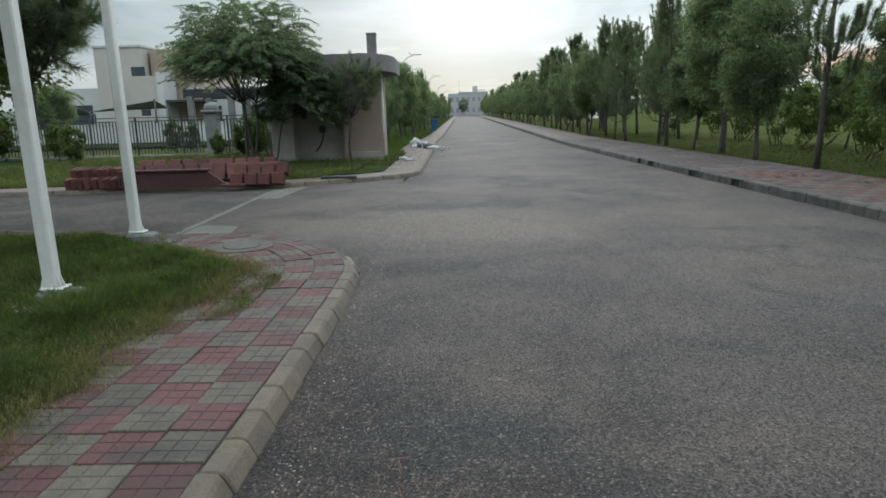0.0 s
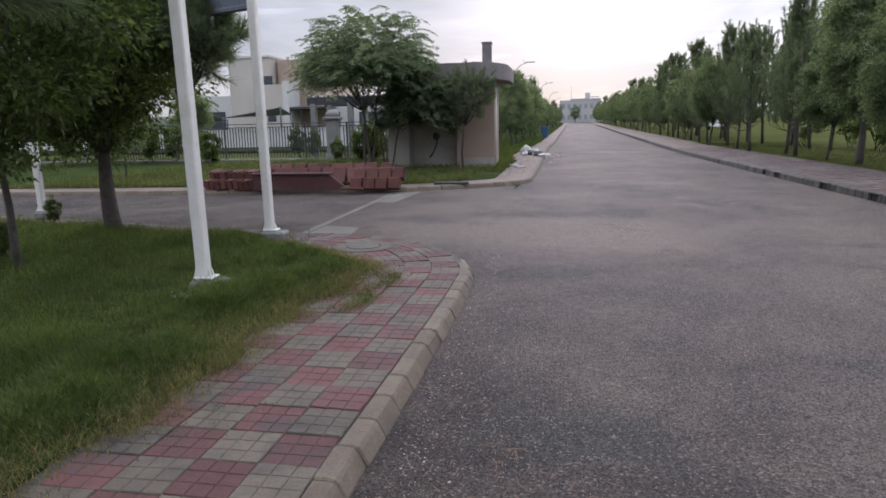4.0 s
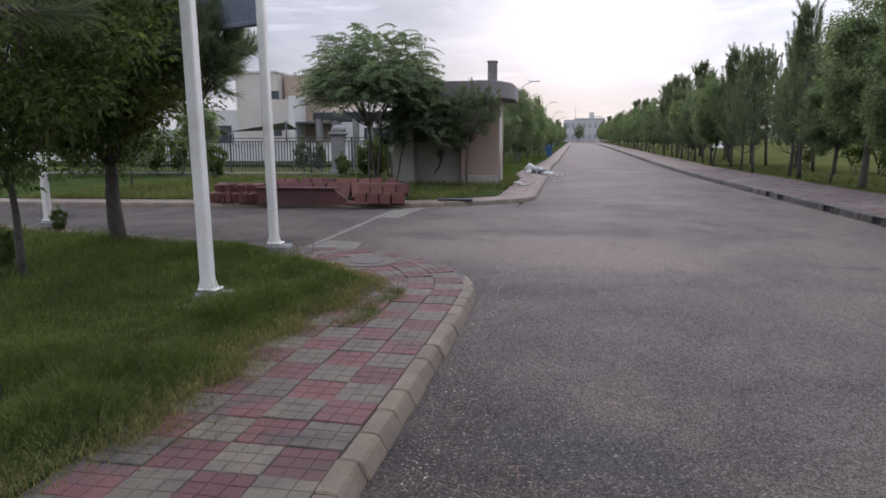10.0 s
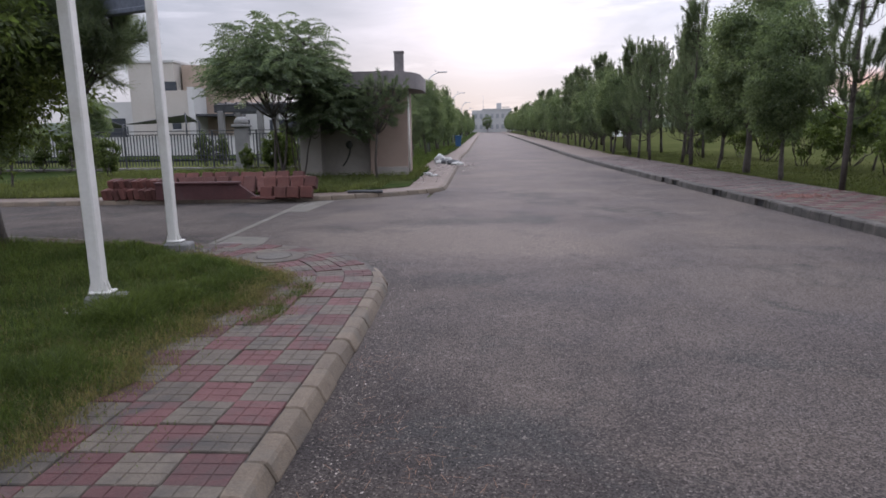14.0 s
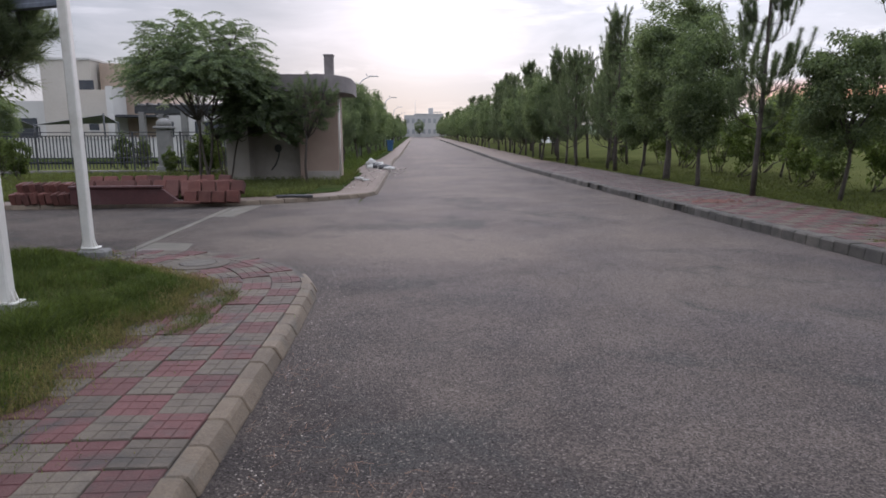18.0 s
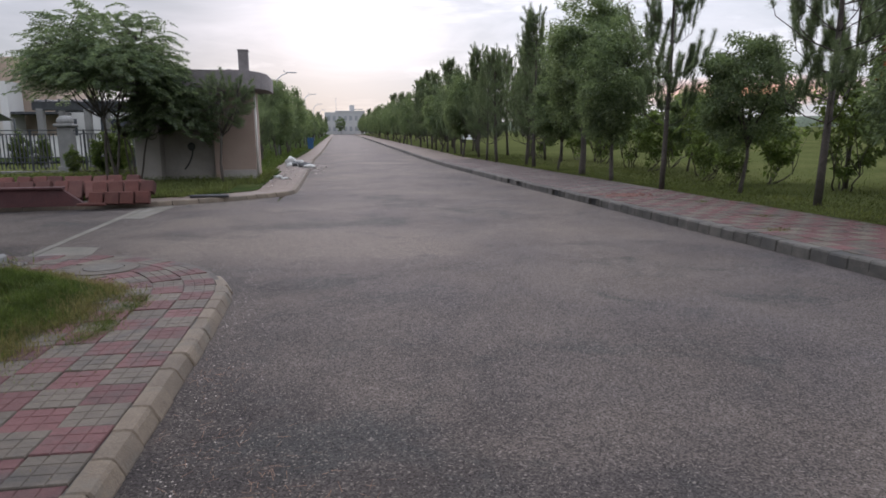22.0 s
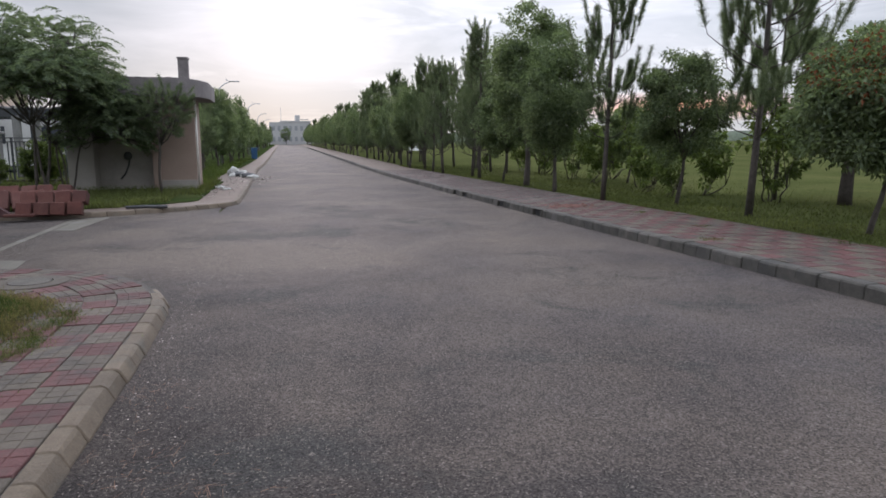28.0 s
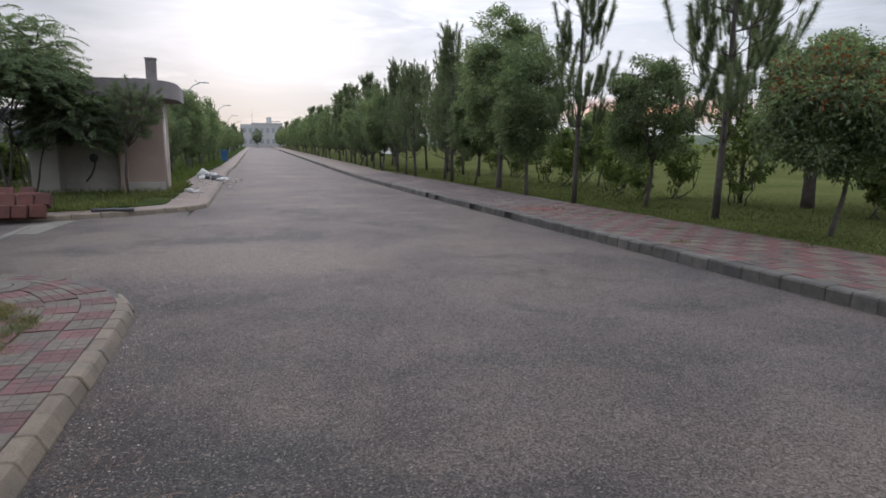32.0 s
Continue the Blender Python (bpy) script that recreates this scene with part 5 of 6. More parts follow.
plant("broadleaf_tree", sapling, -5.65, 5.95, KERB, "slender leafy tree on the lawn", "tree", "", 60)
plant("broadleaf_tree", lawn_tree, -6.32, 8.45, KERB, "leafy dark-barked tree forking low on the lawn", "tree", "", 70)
young_pine = make_fuzzy(59, 3.15, 2.05, 0.03, 0.45, 16000, 0.2, 0.008, 0.27)
plant("pine_tree", young_pine, -4.84, 8.2, KERB, "slim young pine with a soft bluish head on the lawn", "tree", "", 15)
near_pine = make_pine(57, 5.6, 2.05, 0.09, 2.0, 120000, 0.26, dense=2.1, width=0.008)
plant("pine_tree", near_pine, -3.15, 2.95, KERB, "long-needled pine hanging over the lawn", "tree", "", 20)
for x, y, m, s in ((-12.0, 21.5, dark_shrub, 0.85), (-12.6, 17.6, round_tree, 0.62), (-11.6, 28.6, dark_shrub, 0.9), (-10.9, 28.9, dark_shrub, 0.8), (-6.6, 23.4, dark_shrub, 0.95), (-7.1, 23.6, dark_shrub, 0.8), (-8.3, 24.6, dark_shrub, 0.6), (-6.9, 25.2, dark_shrub, 0.9), (-7.6, 28.6, dark_shrub, 0.8), (-16.2, 26.0, dark_shrub, 1.0), (-18.5, 25.2, round_tree, 0.7), (-14.2, 24.5, dark_shrub, 0.9), (-17.4, 26.1, dark_shrub, 1.1), (-19.6, 26.0, dark_shrub, 1.2), (-21.0, 25.6, dark_shrub, 1.3), (-20.4, 24.6, round_tree, 0.75), (-17.0, 29.0, round_tree, 0.8), (-22.2, 25.0, round_tree, 0.8)):
    plant("shrub", m, x, y, KERB, "dark green shrub by the iron railing", "shrub", "shrubs by the railing", (x * 53) % 360, s)
for x, y, s in ((-7.75, 8.95, 0.27), (-6.1, 6.2, 0.3), (-5.75, 5.6, 0.24)):
    plant("shrub", dark_shrub, x, y, KERB, "low leafy sucker growing in the lawn", "shrub", "suckers in the lawn", (x * 31) % 360, s)
r = rng(9)
y, k = 27.5, 0
while y < 190:
    x = -2.1 + bend(y) - 0.2 + r.uniform(-0.5, 0.3)
    pine = k % 4 == 2
    plant("pine_tree" if pine else "broadleaf_tree", (pine_mid2 if y < 42 else pine_far2) if pine else (round_tree if y < 42 else round_far, mid_tree if y < 42 else mid_far, round_tree if y < 42 else round_far)[k % 3], x - (0.3 if pine else 0.5), y, KERB + rise(y),
          PINE_LABEL if pine else "green roadside tree beyond the guard house", "tree", "roadside trees beyond the guard house", r.uniform(0, 360), (0.66 if not pine else 0.66) + r.uniform(0, 0.15) + 0.1 * (y > 40))
    if k % 2:
        plant("broadleaf_tree", round_far, x - 2.6, y + 1.5, KERB + rise(y), "green roadside tree beyond the guard house", "tree", "roadside trees beyond the guard house", r.uniform(0, 360), 0.9)
    k += 1
    y += 3.2 if y < 60 else 5.5

# ---- street lamps ----
pole = tubes_mesh("lamp_pole", [([(0, 0, 0), (0, 0, 3), (0, 0, 4.9), (0.12, 0, 5.3), (0.45, 0, 5.6), (0.8, 0, 5.72)], [0.075, 0.06, 0.045, 0.04, 0.035, 0.03])], GALVANISED, 10)
head = box_mesh("lamp_head", (0.7, 0.22, 0.07), GALVANISED, 0.02, (1.1, 0, 5.78))
foot = box_mesh("foot", (0.3, 0.3, 0.12), PALE_CONCRETE, 0.02, (0, 0, 0.03))
first = empty("street_lamp", pose(-2.55, 44.5, KERB) @ Matrix.Scale(0.925, 4), "tall grey street lamp with a curved arm", "street lamp", "street lamps")
part("pole", pole, first)
part("lamp_head", head, first, "slim lamp head")
part("foot", foot, first)
part("sensor", box_mesh("sensor", (0.05, 0.05, 0.22), GALVANISED, 0.01), first, m=pose(0.62, 0, 5.86, 0, -35, 0))
for y in (72, 100, 130, 165):
    copy_thing(first, pose(-2.55 + bend(y), y, KERB + rise(y)))

# ---- rubbish heap, bin, car ----
r = rng(33)


def sack(x, y, sx, sy, sz, seed, mat=CLOTH_WHITE):
    bm = bmesh.new()
    bmesh.ops.create_icosphere(bm, subdivisions=3, radius=1)
    for v in bm.verts:
        n = noise.noise(v.co * 1.8 + Vector((seed, 0, 0))) * 0.35 + noise.noise(v.co * 5 + Vector((seed, 3, 0))) * 0.12
        v.co = Vector((v.co.x * sx, v.co.y * sy, max(-0.3, v.co.z) * sz)) * (1 + n)
    me = bpy.data.meshes.new("sack")
    bm.to_mesh(me)
    bm.free()
    me.materials.append(mat)
    me.polygons.foreach_set("use_smooth", [True] * len(me.polygons))
    ob = tagged(new("rubbish_sack", me), "crumpled dirty white sack dumped at the kerb", "sack", "rubbish at the kerb")
    ob.matrix_basis = pose(x, y, KERB + 0.3 * sz * 0.9, 0, 0, seed * 40)
    return ob


for i, (x, y, sx, sy, sz) in enumerate(((-1.25, 31.5, 0.42, 0.4, 0.42), (-0.85, 31.0, 0.4, 0.35, 0.28), (-0.6, 29.6, 0.35, 0.5, 0.2), (-0.35, 28.6, 0.4, 0.35, 0.15), (-1.1, 30.2, 0.5, 0.4, 0.18), (-1.3, 22.4, 0.3, 0.25, 0.08), (-1.05, 21.6, 0.22, 0.2, 0.06))):
    sack(x, y, sx * 0.62, sy * 0.62, sz * 0.7, i + 1)
for i, (x, y) in enumerate(((-1.05, 31.0), (-0.9, 29.9), (-0.55, 29.1))):
    dark_sack = sack(x, y, 0.28, 0.22, 0.16, 20 + i, BLACK_PIPE)
    tagged(dark_sack, "crumpled dark plastic sack dumped at the kerb")


def scatter(name, count, area, size, mat, seed, label, category):
    rr = rng(seed)
    base = np.array([[1, 0, 0], [0, 1, 0], [-1, 0, 0], [0, -1, 0], [0, 0, 0.8], [0, 0, -0.5]], float)
    tri = [(0, 1, 4), (1, 2, 4), (2, 3, 4), (3, 0, 4), (1, 0, 5), (2, 1, 5), (3, 2, 5), (0, 3, 5)]
    out = []
    for _ in range(count):
        x, y, z = area(rr)
        s = size * rr.uniform(0.4, 1.4) * np.array([rr.uniform(0.6, 1.3), rr.uniform(0.6, 1.3), rr.uniform(0.35, 0.8)])
        a = rr.rand() * 6.283
        v = base * rr.uniform(0.75, 1.25, (6, 1)) * s
        v = np.stack([v[:, 0] * math.cos(a) - v[:, 1] * math.sin(a) + x, v[:, 0] * math.sin(a) + v[:, 1] * math.cos(a) + y, v[:, 2] + z], 1)
        out.append(v)
    verts = np.concatenate(out)
    faces = [tuple(6 * k + i for i in f) for k in range(count) for f in tri]
    return tagged(new(name, mesh_from(name, verts, faces, mat)), label, category, kind="stuff")


scatter("rubble", 190, lambda q: (q.normal(-0.55, 0.45), q.normal(29.0, 1.6), 0.02 if q.rand() < 0.4 else KERB), 0.06, RUBBLE, 3, "broken rubble and scraps spilling over the kerb", "rubble")
scatter("rubble", 60, lambda q: (q.normal(-1.4, 0.4), q.normal(22.2, 0.7), KERB), 0.045, RUBBLE, 4, "scattered rubble on the pavement by the guard house", "rubble")

RED_SOIL = material("red_brick_dust", (0.11, 0.05, 0.04), (0.16, 0.075, 0.058), scale=4, fine=40, bump=0.5, spread_by="island", spread_amount=0.3)
scatter("brick_rubble", 130, lambda q: (q.normal(6.75, 0.22), q.normal(13.25, 0.2), KERB_R + 0.005), 0.05, RED_SOIL, 6, "patch of broken red tile on the pavement", "rubble")
bin_ = empty("blue_bin", pose(-1.45 + bend(58), 58, KERB + rise(58)) @ Matrix.Diagonal((0.55, 0.55, 0.8, 1)), "blue plastic bin on the roadside", "bin")
part("body", mesh_from("body", [(-0.4, -0.4, 0.05), (0.4, -0.4, 0.05), (0.4, 0.4, 0.05), (-0.4, 0.4, 0.05), (-0.5, -0.5, 1.1), (0.5, -0.5, 1.1), (0.5, 0.5, 1.1), (-0.5, 0.5, 1.1)],
                       [(3, 2, 1, 0), (4, 5, 6, 7), (0, 1, 5, 4), (1, 2, 6, 5), (2, 3, 7, 6), (3, 0, 4, 7)], BLUE), bin_)
part("lid", box_mesh("lid", (1.1, 1.1, 0.1), BLUE, 0.03, (0, 0, 1.16)), bin_)

car = empty("parked_car", pose(17.3, 75, KERB_R + 0.22, 0, 0, 82), "white parked car half hidden behind trees", "car")
prof = [(-2.1, 0.35), (-2.05, 0.75), (-1.3, 0.9), (-0.7, 1.38), (0.7, 1.42), (1.35, 0.95), (2.0, 0.8), (2.1, 0.35)]
verts = [(x, -0.82 + (0.12 if z > 1.1 else 0), z) for x, z in prof] + [(x, 0.82 - (0.12 if z > 1.1 else 0), z) for x, z in prof]
faces = [tuple(range(8)), tuple(range(15, 7, -1))] + [(i, 8 + i, 8 + (i + 1) % 8, (i + 1) % 8) for i in range(8)]
part("body", mesh_from("body", verts, faces, CAR_WHITE), car)
for s in (-1, 1):
    part("window", mesh_from("window", [(-1.15, s * 0.835, 0.95), (1.2, s * 0.835, 0.97), (0.65, s * 0.73, 1.34), (-0.65, s * 0.73, 1.31)], [(0, 1, 2, 3)], DARK_GLASS), car)
for wx in (-1.3, 1.3):
    for s in (-1, 1):
        bm = bmesh.new()
        bmesh.ops.create_cone(bm, cap_ends=True, segments=18, radius1=0.32, radius2=0.32, depth=0.2)
        bmesh.ops.rotate(bm, cent=(0, 0, 0), matrix=Matrix.Rotation(math.pi / 2, 3, "X"), verts=bm.verts)
        me = bpy.data.meshes.new("wheel")
        bm.to_mesh(me)
        bm.free()
        me.materials.append(RUBBER_AND_HOLLOW)
        part("wheel", me, car, m=pose(wx, s * 0.76, 0.27))

# ---- far end of the road ----
FAR_RENDER = material("grey_building_render", (0.36, 0.36, 0.36), (0.44, 0.43, 0.42), scale=0.2, fine=3, fine_amount=0.06, bump=0)
# glass colour paled to stand in for the haze over the distance
PALE_GLASS = material("haze_paled_window_glass", (0.22, 0.23, 0.24), (0.28, 0.29, 0.3), rough=0.3, scale=0.5, fine=3, fine_amount=0.06, bump=0)
fb = empty("far_building", pose(8.3, 232, rise(232)), "pale two-storey flat-roofed building at the end of the road", "building")
part("wall_block", box_mesh("wall_block", (13.5, 9, 7.6), FAR_RENDER, 0.05, (0.6, 0, 3.6)), fb)
part("parapet", box_mesh("parapet", (10, 9.2, 0.5), FAR_RENDER, 0.03, (2.4, 0, 7.65)), fb)
part("stair_tower", box_mesh("stair_tower", (1.6, 2, 2.2), FAR_RENDER, 0.03, (3.2, 0, 8.8)), fb)
part("canopy", box_mesh("canopy", (3.0, 1.8, 0.25), VILLA_CREAM, 0.02, (5.4, 0, 8.5)), fb)
part("mast", tubes_mesh("mast", [([(-2.2, 1, 7.4), (-2.2, 1, 12.5)], [0.09, 0.05])], GALVANISED, 6), fb)
for i in range(7):
    for zz in (1.0, 4.6):
        w = part("window", box_mesh("window", (0.95, 0.1, 1.6), PALE_GLASS, 0.01, (-4.9 + i * 1.85, -4.53, zz + 0.8)), fb, "small dark window")
        part("sill", box_mesh("sill", (1.2, 0.18, 0.1), VILLA_WHITE, 0.01, (-4.9 + i * 1.85, -4.56, zz - 0.05)), w)
plant("broadleaf_tree", mid_far, 7.2, 222, rise(222), "round tree in front of the far building", "tree", "", 0, 1.15)

# distant wooded rise all round the open ground
verts, faces = [], []
rr = rng(61)
N = 220
for i in range(N):
    a = 2 * math.pi * i / N
    d = 620 + 60 * math.sin(3 * a)
    h = 9 + 5 * noise.noise((math.cos(a) * 4, math.sin(a) * 4, 0)) + rr.uniform(0, 3)
    for k, (dd, z) in enumerate(((-14, -2), (-6, h * 0.6), (0, h), (12, h * 0.8), (30, -2))):
        verts.append(((d + dd) * math.sin(a), (d + dd) * math.cos(a), z + 1.0))
for i in range(N):
    for k in range(4):
        a, b = i * 5 + k, ((i + 1) % N) * 5 + k
        faces.append((a, b, b + 1, a + 1))
tagged(new("backdrop", mesh_from("backdrop", verts, faces, FAR_WOOD, True)), "distant line of dark green trees on the horizon", "backdrop", kind="structure")

# ---- grass ----


def blades(name, count, area, height, mat, seed, label, width=0.006, ground=KERB + 0.01):
    """Many grass blades: bent narrow triangles in small tufts."""
    rr = rng(seed)
    xy = area(rr, count)
    n = len(xy)
    h = height(xy, rr).reshape(-1, 1)
    a = rr.uniform(0, 6.283, n)
    side = np.stack([np.cos(a), np.sin(a), np.zeros(n)], 1) * (width * rr.uniform(0.7, 1.4, (n, 1)))
    lean = np.stack([rr.normal(size=n), rr.normal(size=n), np.zeros(n)], 1) * h * 0.33
    base = np.concatenate([xy, np.full((n, 1), ground)], 1)
    mid = base + lean * 0.4 + np.array([0, 0, 1.0]) * h * 0.6
    tip = base + lean * 1.25 + np.array([0, 0, 1.0]) * h
    tri = np.concatenate([np.stack([base - side, base + side, mid], 1), np.stack([mid - side * 0.7, mid + side * 0.7, tip], 1)])
    ob = new(name, tris_from(name, tri, mat, 3))
    return tagged(ob, label, "grass", kind="stuff")


def lawn_edge(y):
    """The ragged line where the lawn meets the paving."""
    e = -2.11 + 0.10 * np.sin(y * 2.3) + 0.06 * np.sin(y * 7.1 + 1)
    e = np.where(y > 4.2, e + 0.5 * np.clip(y - 4.2, 0, 0.42), e)
    return np.where(y > 5.6, e - (y - 5.6) * 0.1 - 0.95 * np.clip(y - 6.55, 0, 3), e)


def near_lawn(rr, n):
    y = 0.6 + 9.2 * rr.rand(n) ** 0.9
    x = lawn_edge(y) - np.where(rr.rand(n) < 0.4, rr.rand(n) * 0.9, rr.exponential(2.6, n)) + 0.03
    keep = (x > -14) & (y < np.where(x > -4.6, 7.75 + np.clip(-3.4 - x, 0, 2) * 0.4, 8.2 + (-4.6 - x) * 0.29)) & (y < 9.9)
    return np.stack([x[keep], y[keep]], 1)


def lawn_behind(rr, n):
    y = rr.uniform(-5, 0.6, n)
    return np.stack([lawn_edge(y) - rr.exponential(2.0, n) + 0.03, y], 1)


def tuft_height(xy, rr):
    n = np.array([noise.noise((p[0] * 1.3, p[1] * 1.3, 0)) + 0.8 * noise.noise((p[0] * 4.2, p[1] * 4.2, 5)) for p in xy])
    edge = np.clip((lawn_edge(xy[:, 1]) - xy[:, 0]) / 0.45, 0.12, 1.0)
    return (np.clip(0.07 + 0.075 * n, 0.012, 0.2) * rr.uniform(0.5, 1.6, len(xy)) + 0.015) * edge


blades("grass", 170000, near_lawn, tuft_height, GRASS, 71, "uncut dark green lawn grass beside the pavement", 0.0042)
blades("grass", 40000, lawn_behind, tuft_height, GRASS, 72, "uncut dark green lawn grass beside the pavement", 0.006)


def dry_edge(rr, n):
    y = rr.uniform(-5, 8.2, n)
    return np.stack([lawn_edge(y) + rr.normal(0.0, 0.10, n), y], 1)


blades("dry_grass", 12000, dry_edge, lambda xy, rr: rr.uniform(0.015, 0.055, len(xy)), DRY_GRASS, 73, "dry straw-coloured grass creeping over the paving edge", 0.004)


def creeping(rr, n):
    y = rr.uniform(-3, 7.4, n)
    patch = np.array([noise.noise((v * 1.6, 0, 4)) for v in y])
    return np.stack([lawn_edge(y) - 0.08 + rr.exponential(0.13, n) * np.clip(0.75 + 1.3 * patch, 0.2, 1.6), y], 1)


blades("grass", 14000, creeping, lambda xy, rr: rr.uniform(0.006, 0.03, len(xy)), GRASS, 76, "short grass creeping from the lawn over the paving", 0.0035, KERB - 0.002)
blades("dry_grass", 9000, creeping, lambda xy, rr: rr.uniform(0.004, 0.022, len(xy)), DRY_GRASS, 77, "dead grass and straw lying along the paving edge", 0.003, KERB - 0.001)


def straw_patch(rr, n):
    y = rr.normal(5.7, 0.5, n)
    return np.stack([rr.normal(-1.78, 0.13, n) - 0.12 * np.clip(y - 6.0, 0, 2), y], 1)


blades("dry_grass", 1200, straw_patch, lambda xy, rr: rr.uniform(0.003, 0.014, len(xy)), DRY_GRASS, 68, "dead straw and dry grass over the paving by the lawn", 0.0032, KERB - 0.001)


def paving_tuft(rr, n):
    f = rr.rand(n)
    cy = 4.75 + 1.35 * f
    cx = -1.6 + 0.1 * f + 0.05 * np.sin(cy * 9)
    return np.stack([cx + rr.normal(0, 0.055, n) * (0.5 + rr.rand(n)) - (rr.rand(n) < 0.2) * 0.12, rr.normal(cy, 0.05)], 1)


blades("dry_grass", 2000, paving_tuft, lambda xy, rr: rr.uniform(0.006, 0.028, len(xy)), DRY_GRASS, 75, "dry stalks among the paving weeds", 0.003, KERB - 0.002)
blades("grass", 1900, paving_tuft, lambda xy, rr: rr.uniform(0.008, 0.045, len(xy)), GRASS, 74, "green weeds growing through the paving", 0.003, KERB - 0.002)
for px, py in ((-3.07, 5.22), (-3.6, 7.85), (-6.26, 8.4)):
    blades("grass", 110, lambda rr, n: np.stack([rr.normal(px, 0.17, n), rr.normal(py - 0.05, 0.15, n)], 1), lambda xy, rr: rr.uniform(0.06, 0.16, len(xy)), GRASS, int(75 - px * 10), "tall grass round a post foot", 0.006)


def pavement_weeds(rr, n):
    t = rr.randint(0, 4, n)
    cx = np.array([6.45, 7.6, 7.3, 8.1])[t]
    cy = np.array([8.0, 11.7, 9.4, 7.2])[t]
    return np.stack([rr.normal(cx, 0.12), rr.normal(cy, 0.09)], 1)


blades("grass", 400, pavement_weeds, lambda xy, rr: rr.uniform(0.008, 0.024, len(xy)), GRASS, 79, "small weeds in the pavement joints", 0.008, KERB_R)
blades("dry_grass", 17000, near_lawn, lambda xy, rr: rr.uniform(0.03, 0.10, len(xy)), DRY_GRASS, 78, "dry stalks among the lawn grass", 0.0035)


def verge(rr, n):
    y = -4 + 44 * rr.rand(n) ** 1.2
    x = ROAD_R + 2.45 + rr.exponential(3.0, n) * rr.rand(n) ** 0.5
    return np.stack([x, y], 1)


blades("grass", 60000, verge, lambda xy, rr: rr.uniform(0.02, 0.075, len(xy)), VERGE_GRASS, 81, "green verge grass under the tree belt", 0.012, KERB_R)


def house_lawn(rr, n):
    x = rr.uniform(-14, -1.5, n)
    edge = 14.75 + np.where(x > -3.0, 0.35 + (x + 3.0) * 1.0, (x + 3.0) * 0.08) + 1.05
    y = edge + rr.rand(n) ** 1.4 * 11
    keep = ~((x > -5.6) & (x < -1.9) & (y > 21.8)) & (y < 27) & ((x < -2.2) | (y > 19.2))
    return np.stack([x[keep], y[keep]], 1)


blades("grass", 30000, house_lawn, lambda xy, rr: rr.uniform(0.05, 0.2, len(xy)), VERGE_GRASS, 82, "green grass in front of the guard house and railing", 0.013)
blades("grass", 8000, lambda rr, n: (lambda y: np.stack([-1.75 + 0.0275 * np.maximum(0, y - 30) - rr.exponential(1.0, n), y], 1))(rr.uniform(24, 60, n)), lambda xy, rr: rr.uniform(0.08, 0.25, len(xy)), GRASS, 83, "roadside grass beyond the guard house", 0.015)

SOIL_CLOD = material("dark_soil_clods", (0.05, 0.045, 0.038), (0.12, 0.105, 0.09), scale=6, fine=40, bump=0.6, spread_by="island", spread_amount=0.4)
scatter("soil_clods", 160, lambda q: (q.normal(-3.58, 0.16), q.normal(7.78, 0.11), KERB + 0.02), 0.05, SOIL_CLOD, 92, "dark soil and mortar clods heaped round a post foot", "soil")
scatter("soil_clods", 60, lambda q: (q.normal(-3.02, 0.12), q.normal(5.14, 0.07), KERB + 0.03), 0.03, RUBBLE, 93, "mortar crumbs round a post foot", "soil")

# stone chips proud of the worn asphalt
CHIP = material("stone_chips", (0.085, 0.072, 0.064), (0.27, 0.225, 0.195), scale=20, fine=90, bump=0, spread_by="island", spread_amount=0.45)


def road_chips(q):
    y = q.uniform(-3.5, 3.2) if q.rand() < 0.6 else 3.2 + q.exponential(2.6)
    x = q.uniform(-0.72, 5.6) if q.rand() < 0.6 else -0.72 + abs(q.normal()) * 1.6
    return (min(x, 5.6), min(y, 14.0), 0.0008)


scatter("stone_chips", 56000, road_chips, 0.0027, CHIP, 91, "pale stone chips bedded in the worn road", "gravel")

# fallen pine needles on the road by the kerb
LITTER = material("fallen_needles", (0.13, 0.07, 0.045), (0.22, 0.12, 0.075), scale=5, fine=30, bump=0, spread_by="island", spread_amount=0.4)
rr = rng(95)
n = 210
spot = rr.randint(0, 5, n)
base = np.stack([rr.normal(np.array([-0.45, -0.2, -0.55, 0.1, -0.6])[spot], 0.16), rr.normal(np.array([2.5, 2.85, 3.2, 2.3, 4.1])[spot], 0.2), np.full(n, 0.004) + rr.uniform(0, 0.006, n)], 1)
base[:, 0] = np.maximum(base[:, 0], -0.74)
a = rr.uniform(0, 6.283, n)
way = np.stack([np.cos(a), np.sin(a), rr.normal(size=n) * 0.03], 1) * rr.uniform(0.03, 0.1, (n, 1))
side = np.stack([-np.sin(a), np.cos(a), np.zeros(n)], 1) * 0.0016
tagged(new("needle_litter", tris_from("needle_litter", np.stack([base - side, base + side, base + way + side * 0.5, base + way - side * 0.5], 1), LITTER, 4)), "brown fallen pine needles on the asphalt", "litter", kind="stuff")

scatter("gravel", 420, lambda q: (-0.72 + q.exponential(0.16), q.uniform(1.0, 8.0), 0.002), 0.006, RUBBLE, 96, "fine gravel and dirt gathered along the kerb foot", "gravel")
scatter("gravel", 700, lambda q: (q.normal(0.2, 1.6), q.normal(9.2, 1.1), 0.002), 0.006, RUBBLE, 97, "loose small stones in the dust at the junction", "gravel")
scatter("rubble", 110, lambda q: (q.normal(-1.25, 0.28), q.uniform(18.5, 27), KERB), 0.035, RUBBLE, 98, "crumbled rubble on the sandy pavement", "rubble")

# ---- scored paving tiles ----
TILE = 0.286


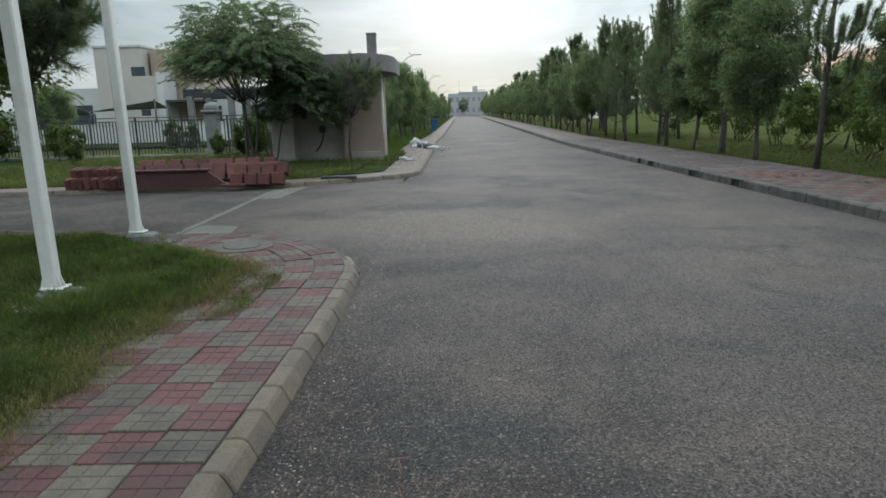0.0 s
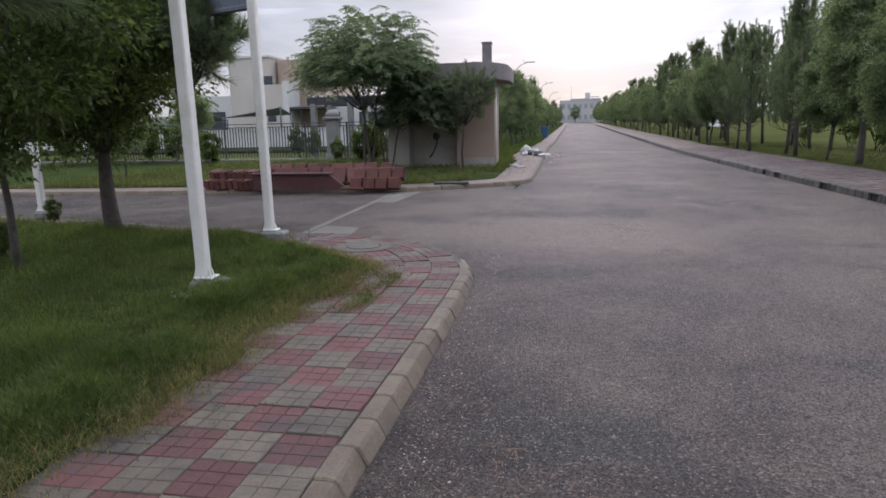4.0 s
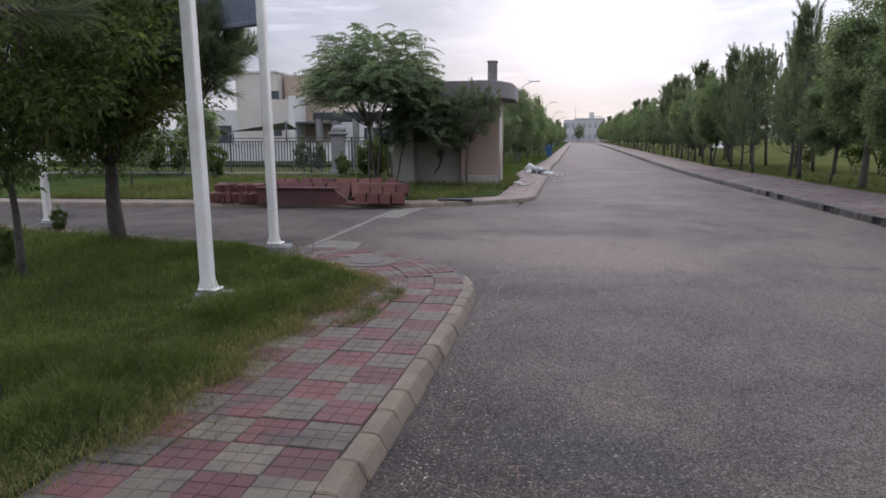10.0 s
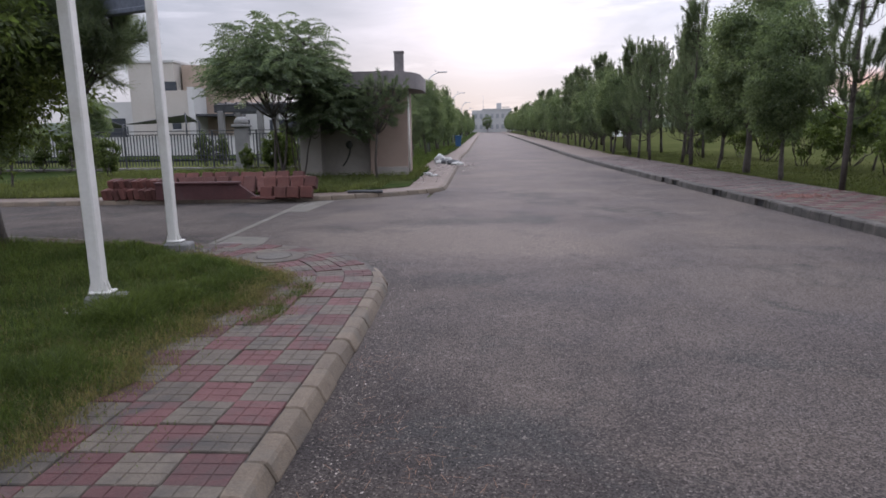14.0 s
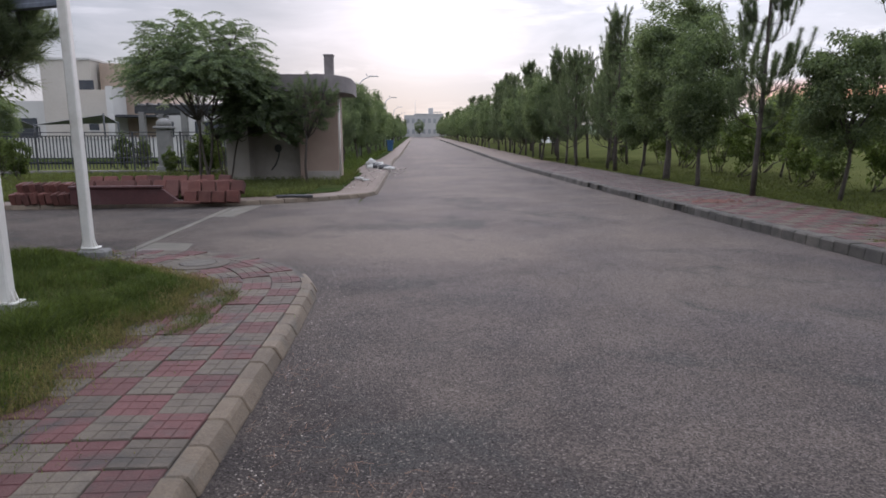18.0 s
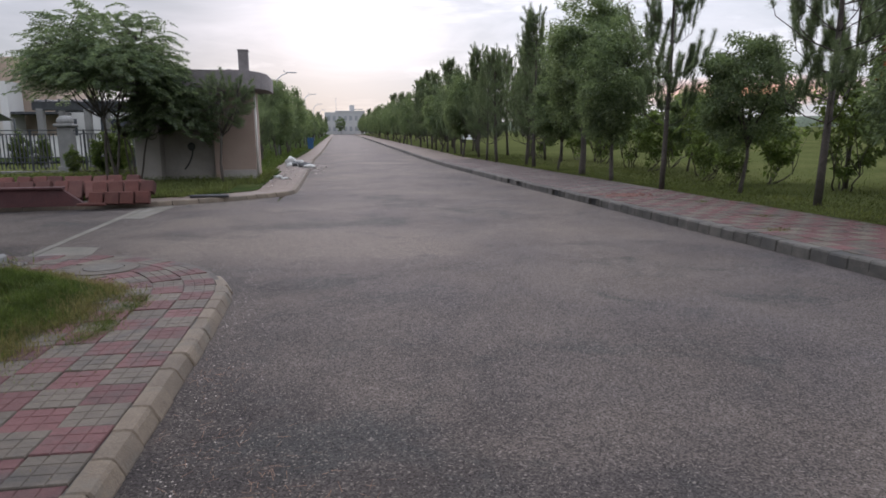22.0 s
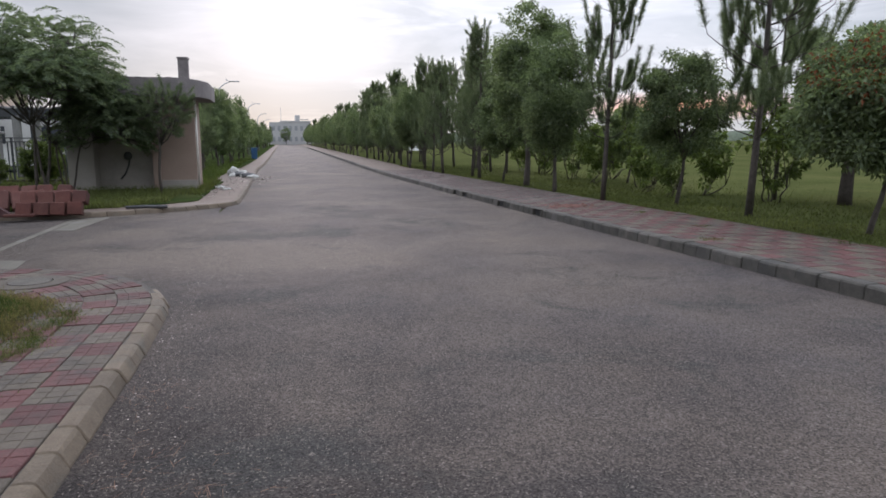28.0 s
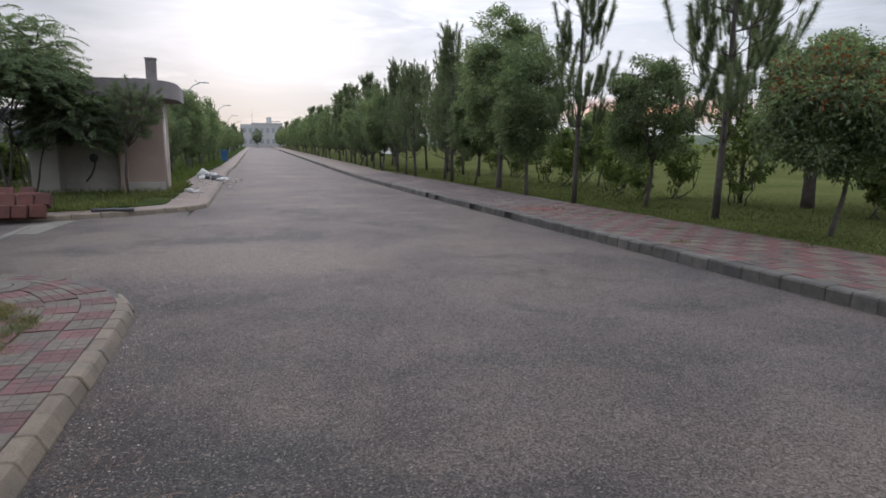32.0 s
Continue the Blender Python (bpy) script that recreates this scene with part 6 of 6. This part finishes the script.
def tile_mesh(name, mat, seed, pads=3):
    """A square tile with two scored lines each way, its pads a little uneven and worn."""
    r = rng(seed)
    verts, faces = [], []
    h = TILE / 2 - 0.003
    verts += [(-h, -h, -0.03), (h, -h, -0.03), (h, h, -0.03), (-h, h, -0.03), (-h, -h, -0.0045), (h, -h, -0.0045), (h, h, -0.0045), (-h, h, -0.0045)]
    faces += [(0, 1, 5, 4), (1, 2, 6, 5), (2, 3, 7, 6), (3, 0, 4, 7), (4, 5, 6, 7)]
    step = 2 * h / pads
    for i in range(pads):
        for k in range(pads):
            x0, y0 = -h + i * step, -h + k * step
            g, z = 0.0018, r.uniform(-0.0008, 0.0008)
            o = len(verts)
            verts += [(x0 + g, y0 + g, -0.0045), (x0 + step - g, y0 + g, -0.0045), (x0 + step - g, y0 + step - g, -0.0045), (x0 + g, y0 + step - g, -0.0045)]
            g = 0.0042
            verts += [(x0 + g, y0 + g, z), (x0 + step - g, y0 + g, z), (x0 + step - g, y0 + step - g, z), (x0 + g, y0 + step - g, z)]
            faces += [(o, o + 1, o + 5, o + 4), (o + 1, o + 2, o + 6, o + 5), (o + 2, o + 3, o + 7, o + 6), (o + 3, o, o + 4, o + 7), (o + 4, o + 5, o + 6, o + 7)]
    return mesh_from(name, verts, faces, mat)


def tile_run(parent, path, side, first, cols, keep, near, seed, top, limit=300):
    """Courses of square tiles along a path, red and grey by turns."""
    r = rng(seed)
    joined = {0: ([], []), 1: ([], [])}
    kinds = {0: [tile_mesh("tile", GREY_PAVER, 200 + i) for i in range(3)], 1: [tile_mesh("tile", RED_PAVER, 210 + i) for i in range(3)]}
    count = 0
    for col in range(cols):
        lane = offset_path(path, first + TILE * (col + 0.5), side)
        for row, (x, y, a) in enumerate(resample(lane, TILE)):
            if not keep(x, y):
                continue
            tone = (row + col) % 2
            z = top + rise(y) + r.normal() * 0.0022 + 0.006 * noise.noise((x * 1.1, y * 1.1, 0))
            m = Matrix.Translation((x, y, z)) @ Matrix.Rotation(a, 4, "Z") @ pose(0, 0, 0, r.normal() * 0.45, r.normal() * 0.45, r.normal() * 0.5)
            src = kinds[tone][r.randint(3)]
            if near(x, y) and count < limit:
                part("tile", src, parent, m=m)
                count += 1
            else:
                v, f = joined[tone]
                off = len(v)
                v += [m @ q.co for q in src.vertices]
                f += [tuple(off + i for i in p.vertices) for p in src.polygons]
    for tone, mat in ((0, GREY_PAVER_FAR), (1, RED_PAVER_FAR)):
        if joined[tone][0]:
            tagged(part("tile_field", mesh_from("tile_field", joined[tone][0], joined[tone][1], mat), parent), kind="stuff")


tile_run(pavement_near, NEAR_KERB, 1, 0.157, 4, lambda x, y: y > -5 and x > -10, lambda x, y: y > 1.2, 101, KERB)
tile_run(pavement_right, RIGHT_KERB, -1, 0.21, 8, lambda x, y: -5 < y < 34, lambda x, y: 4.4 < y < 14.5, 102, KERB_R)
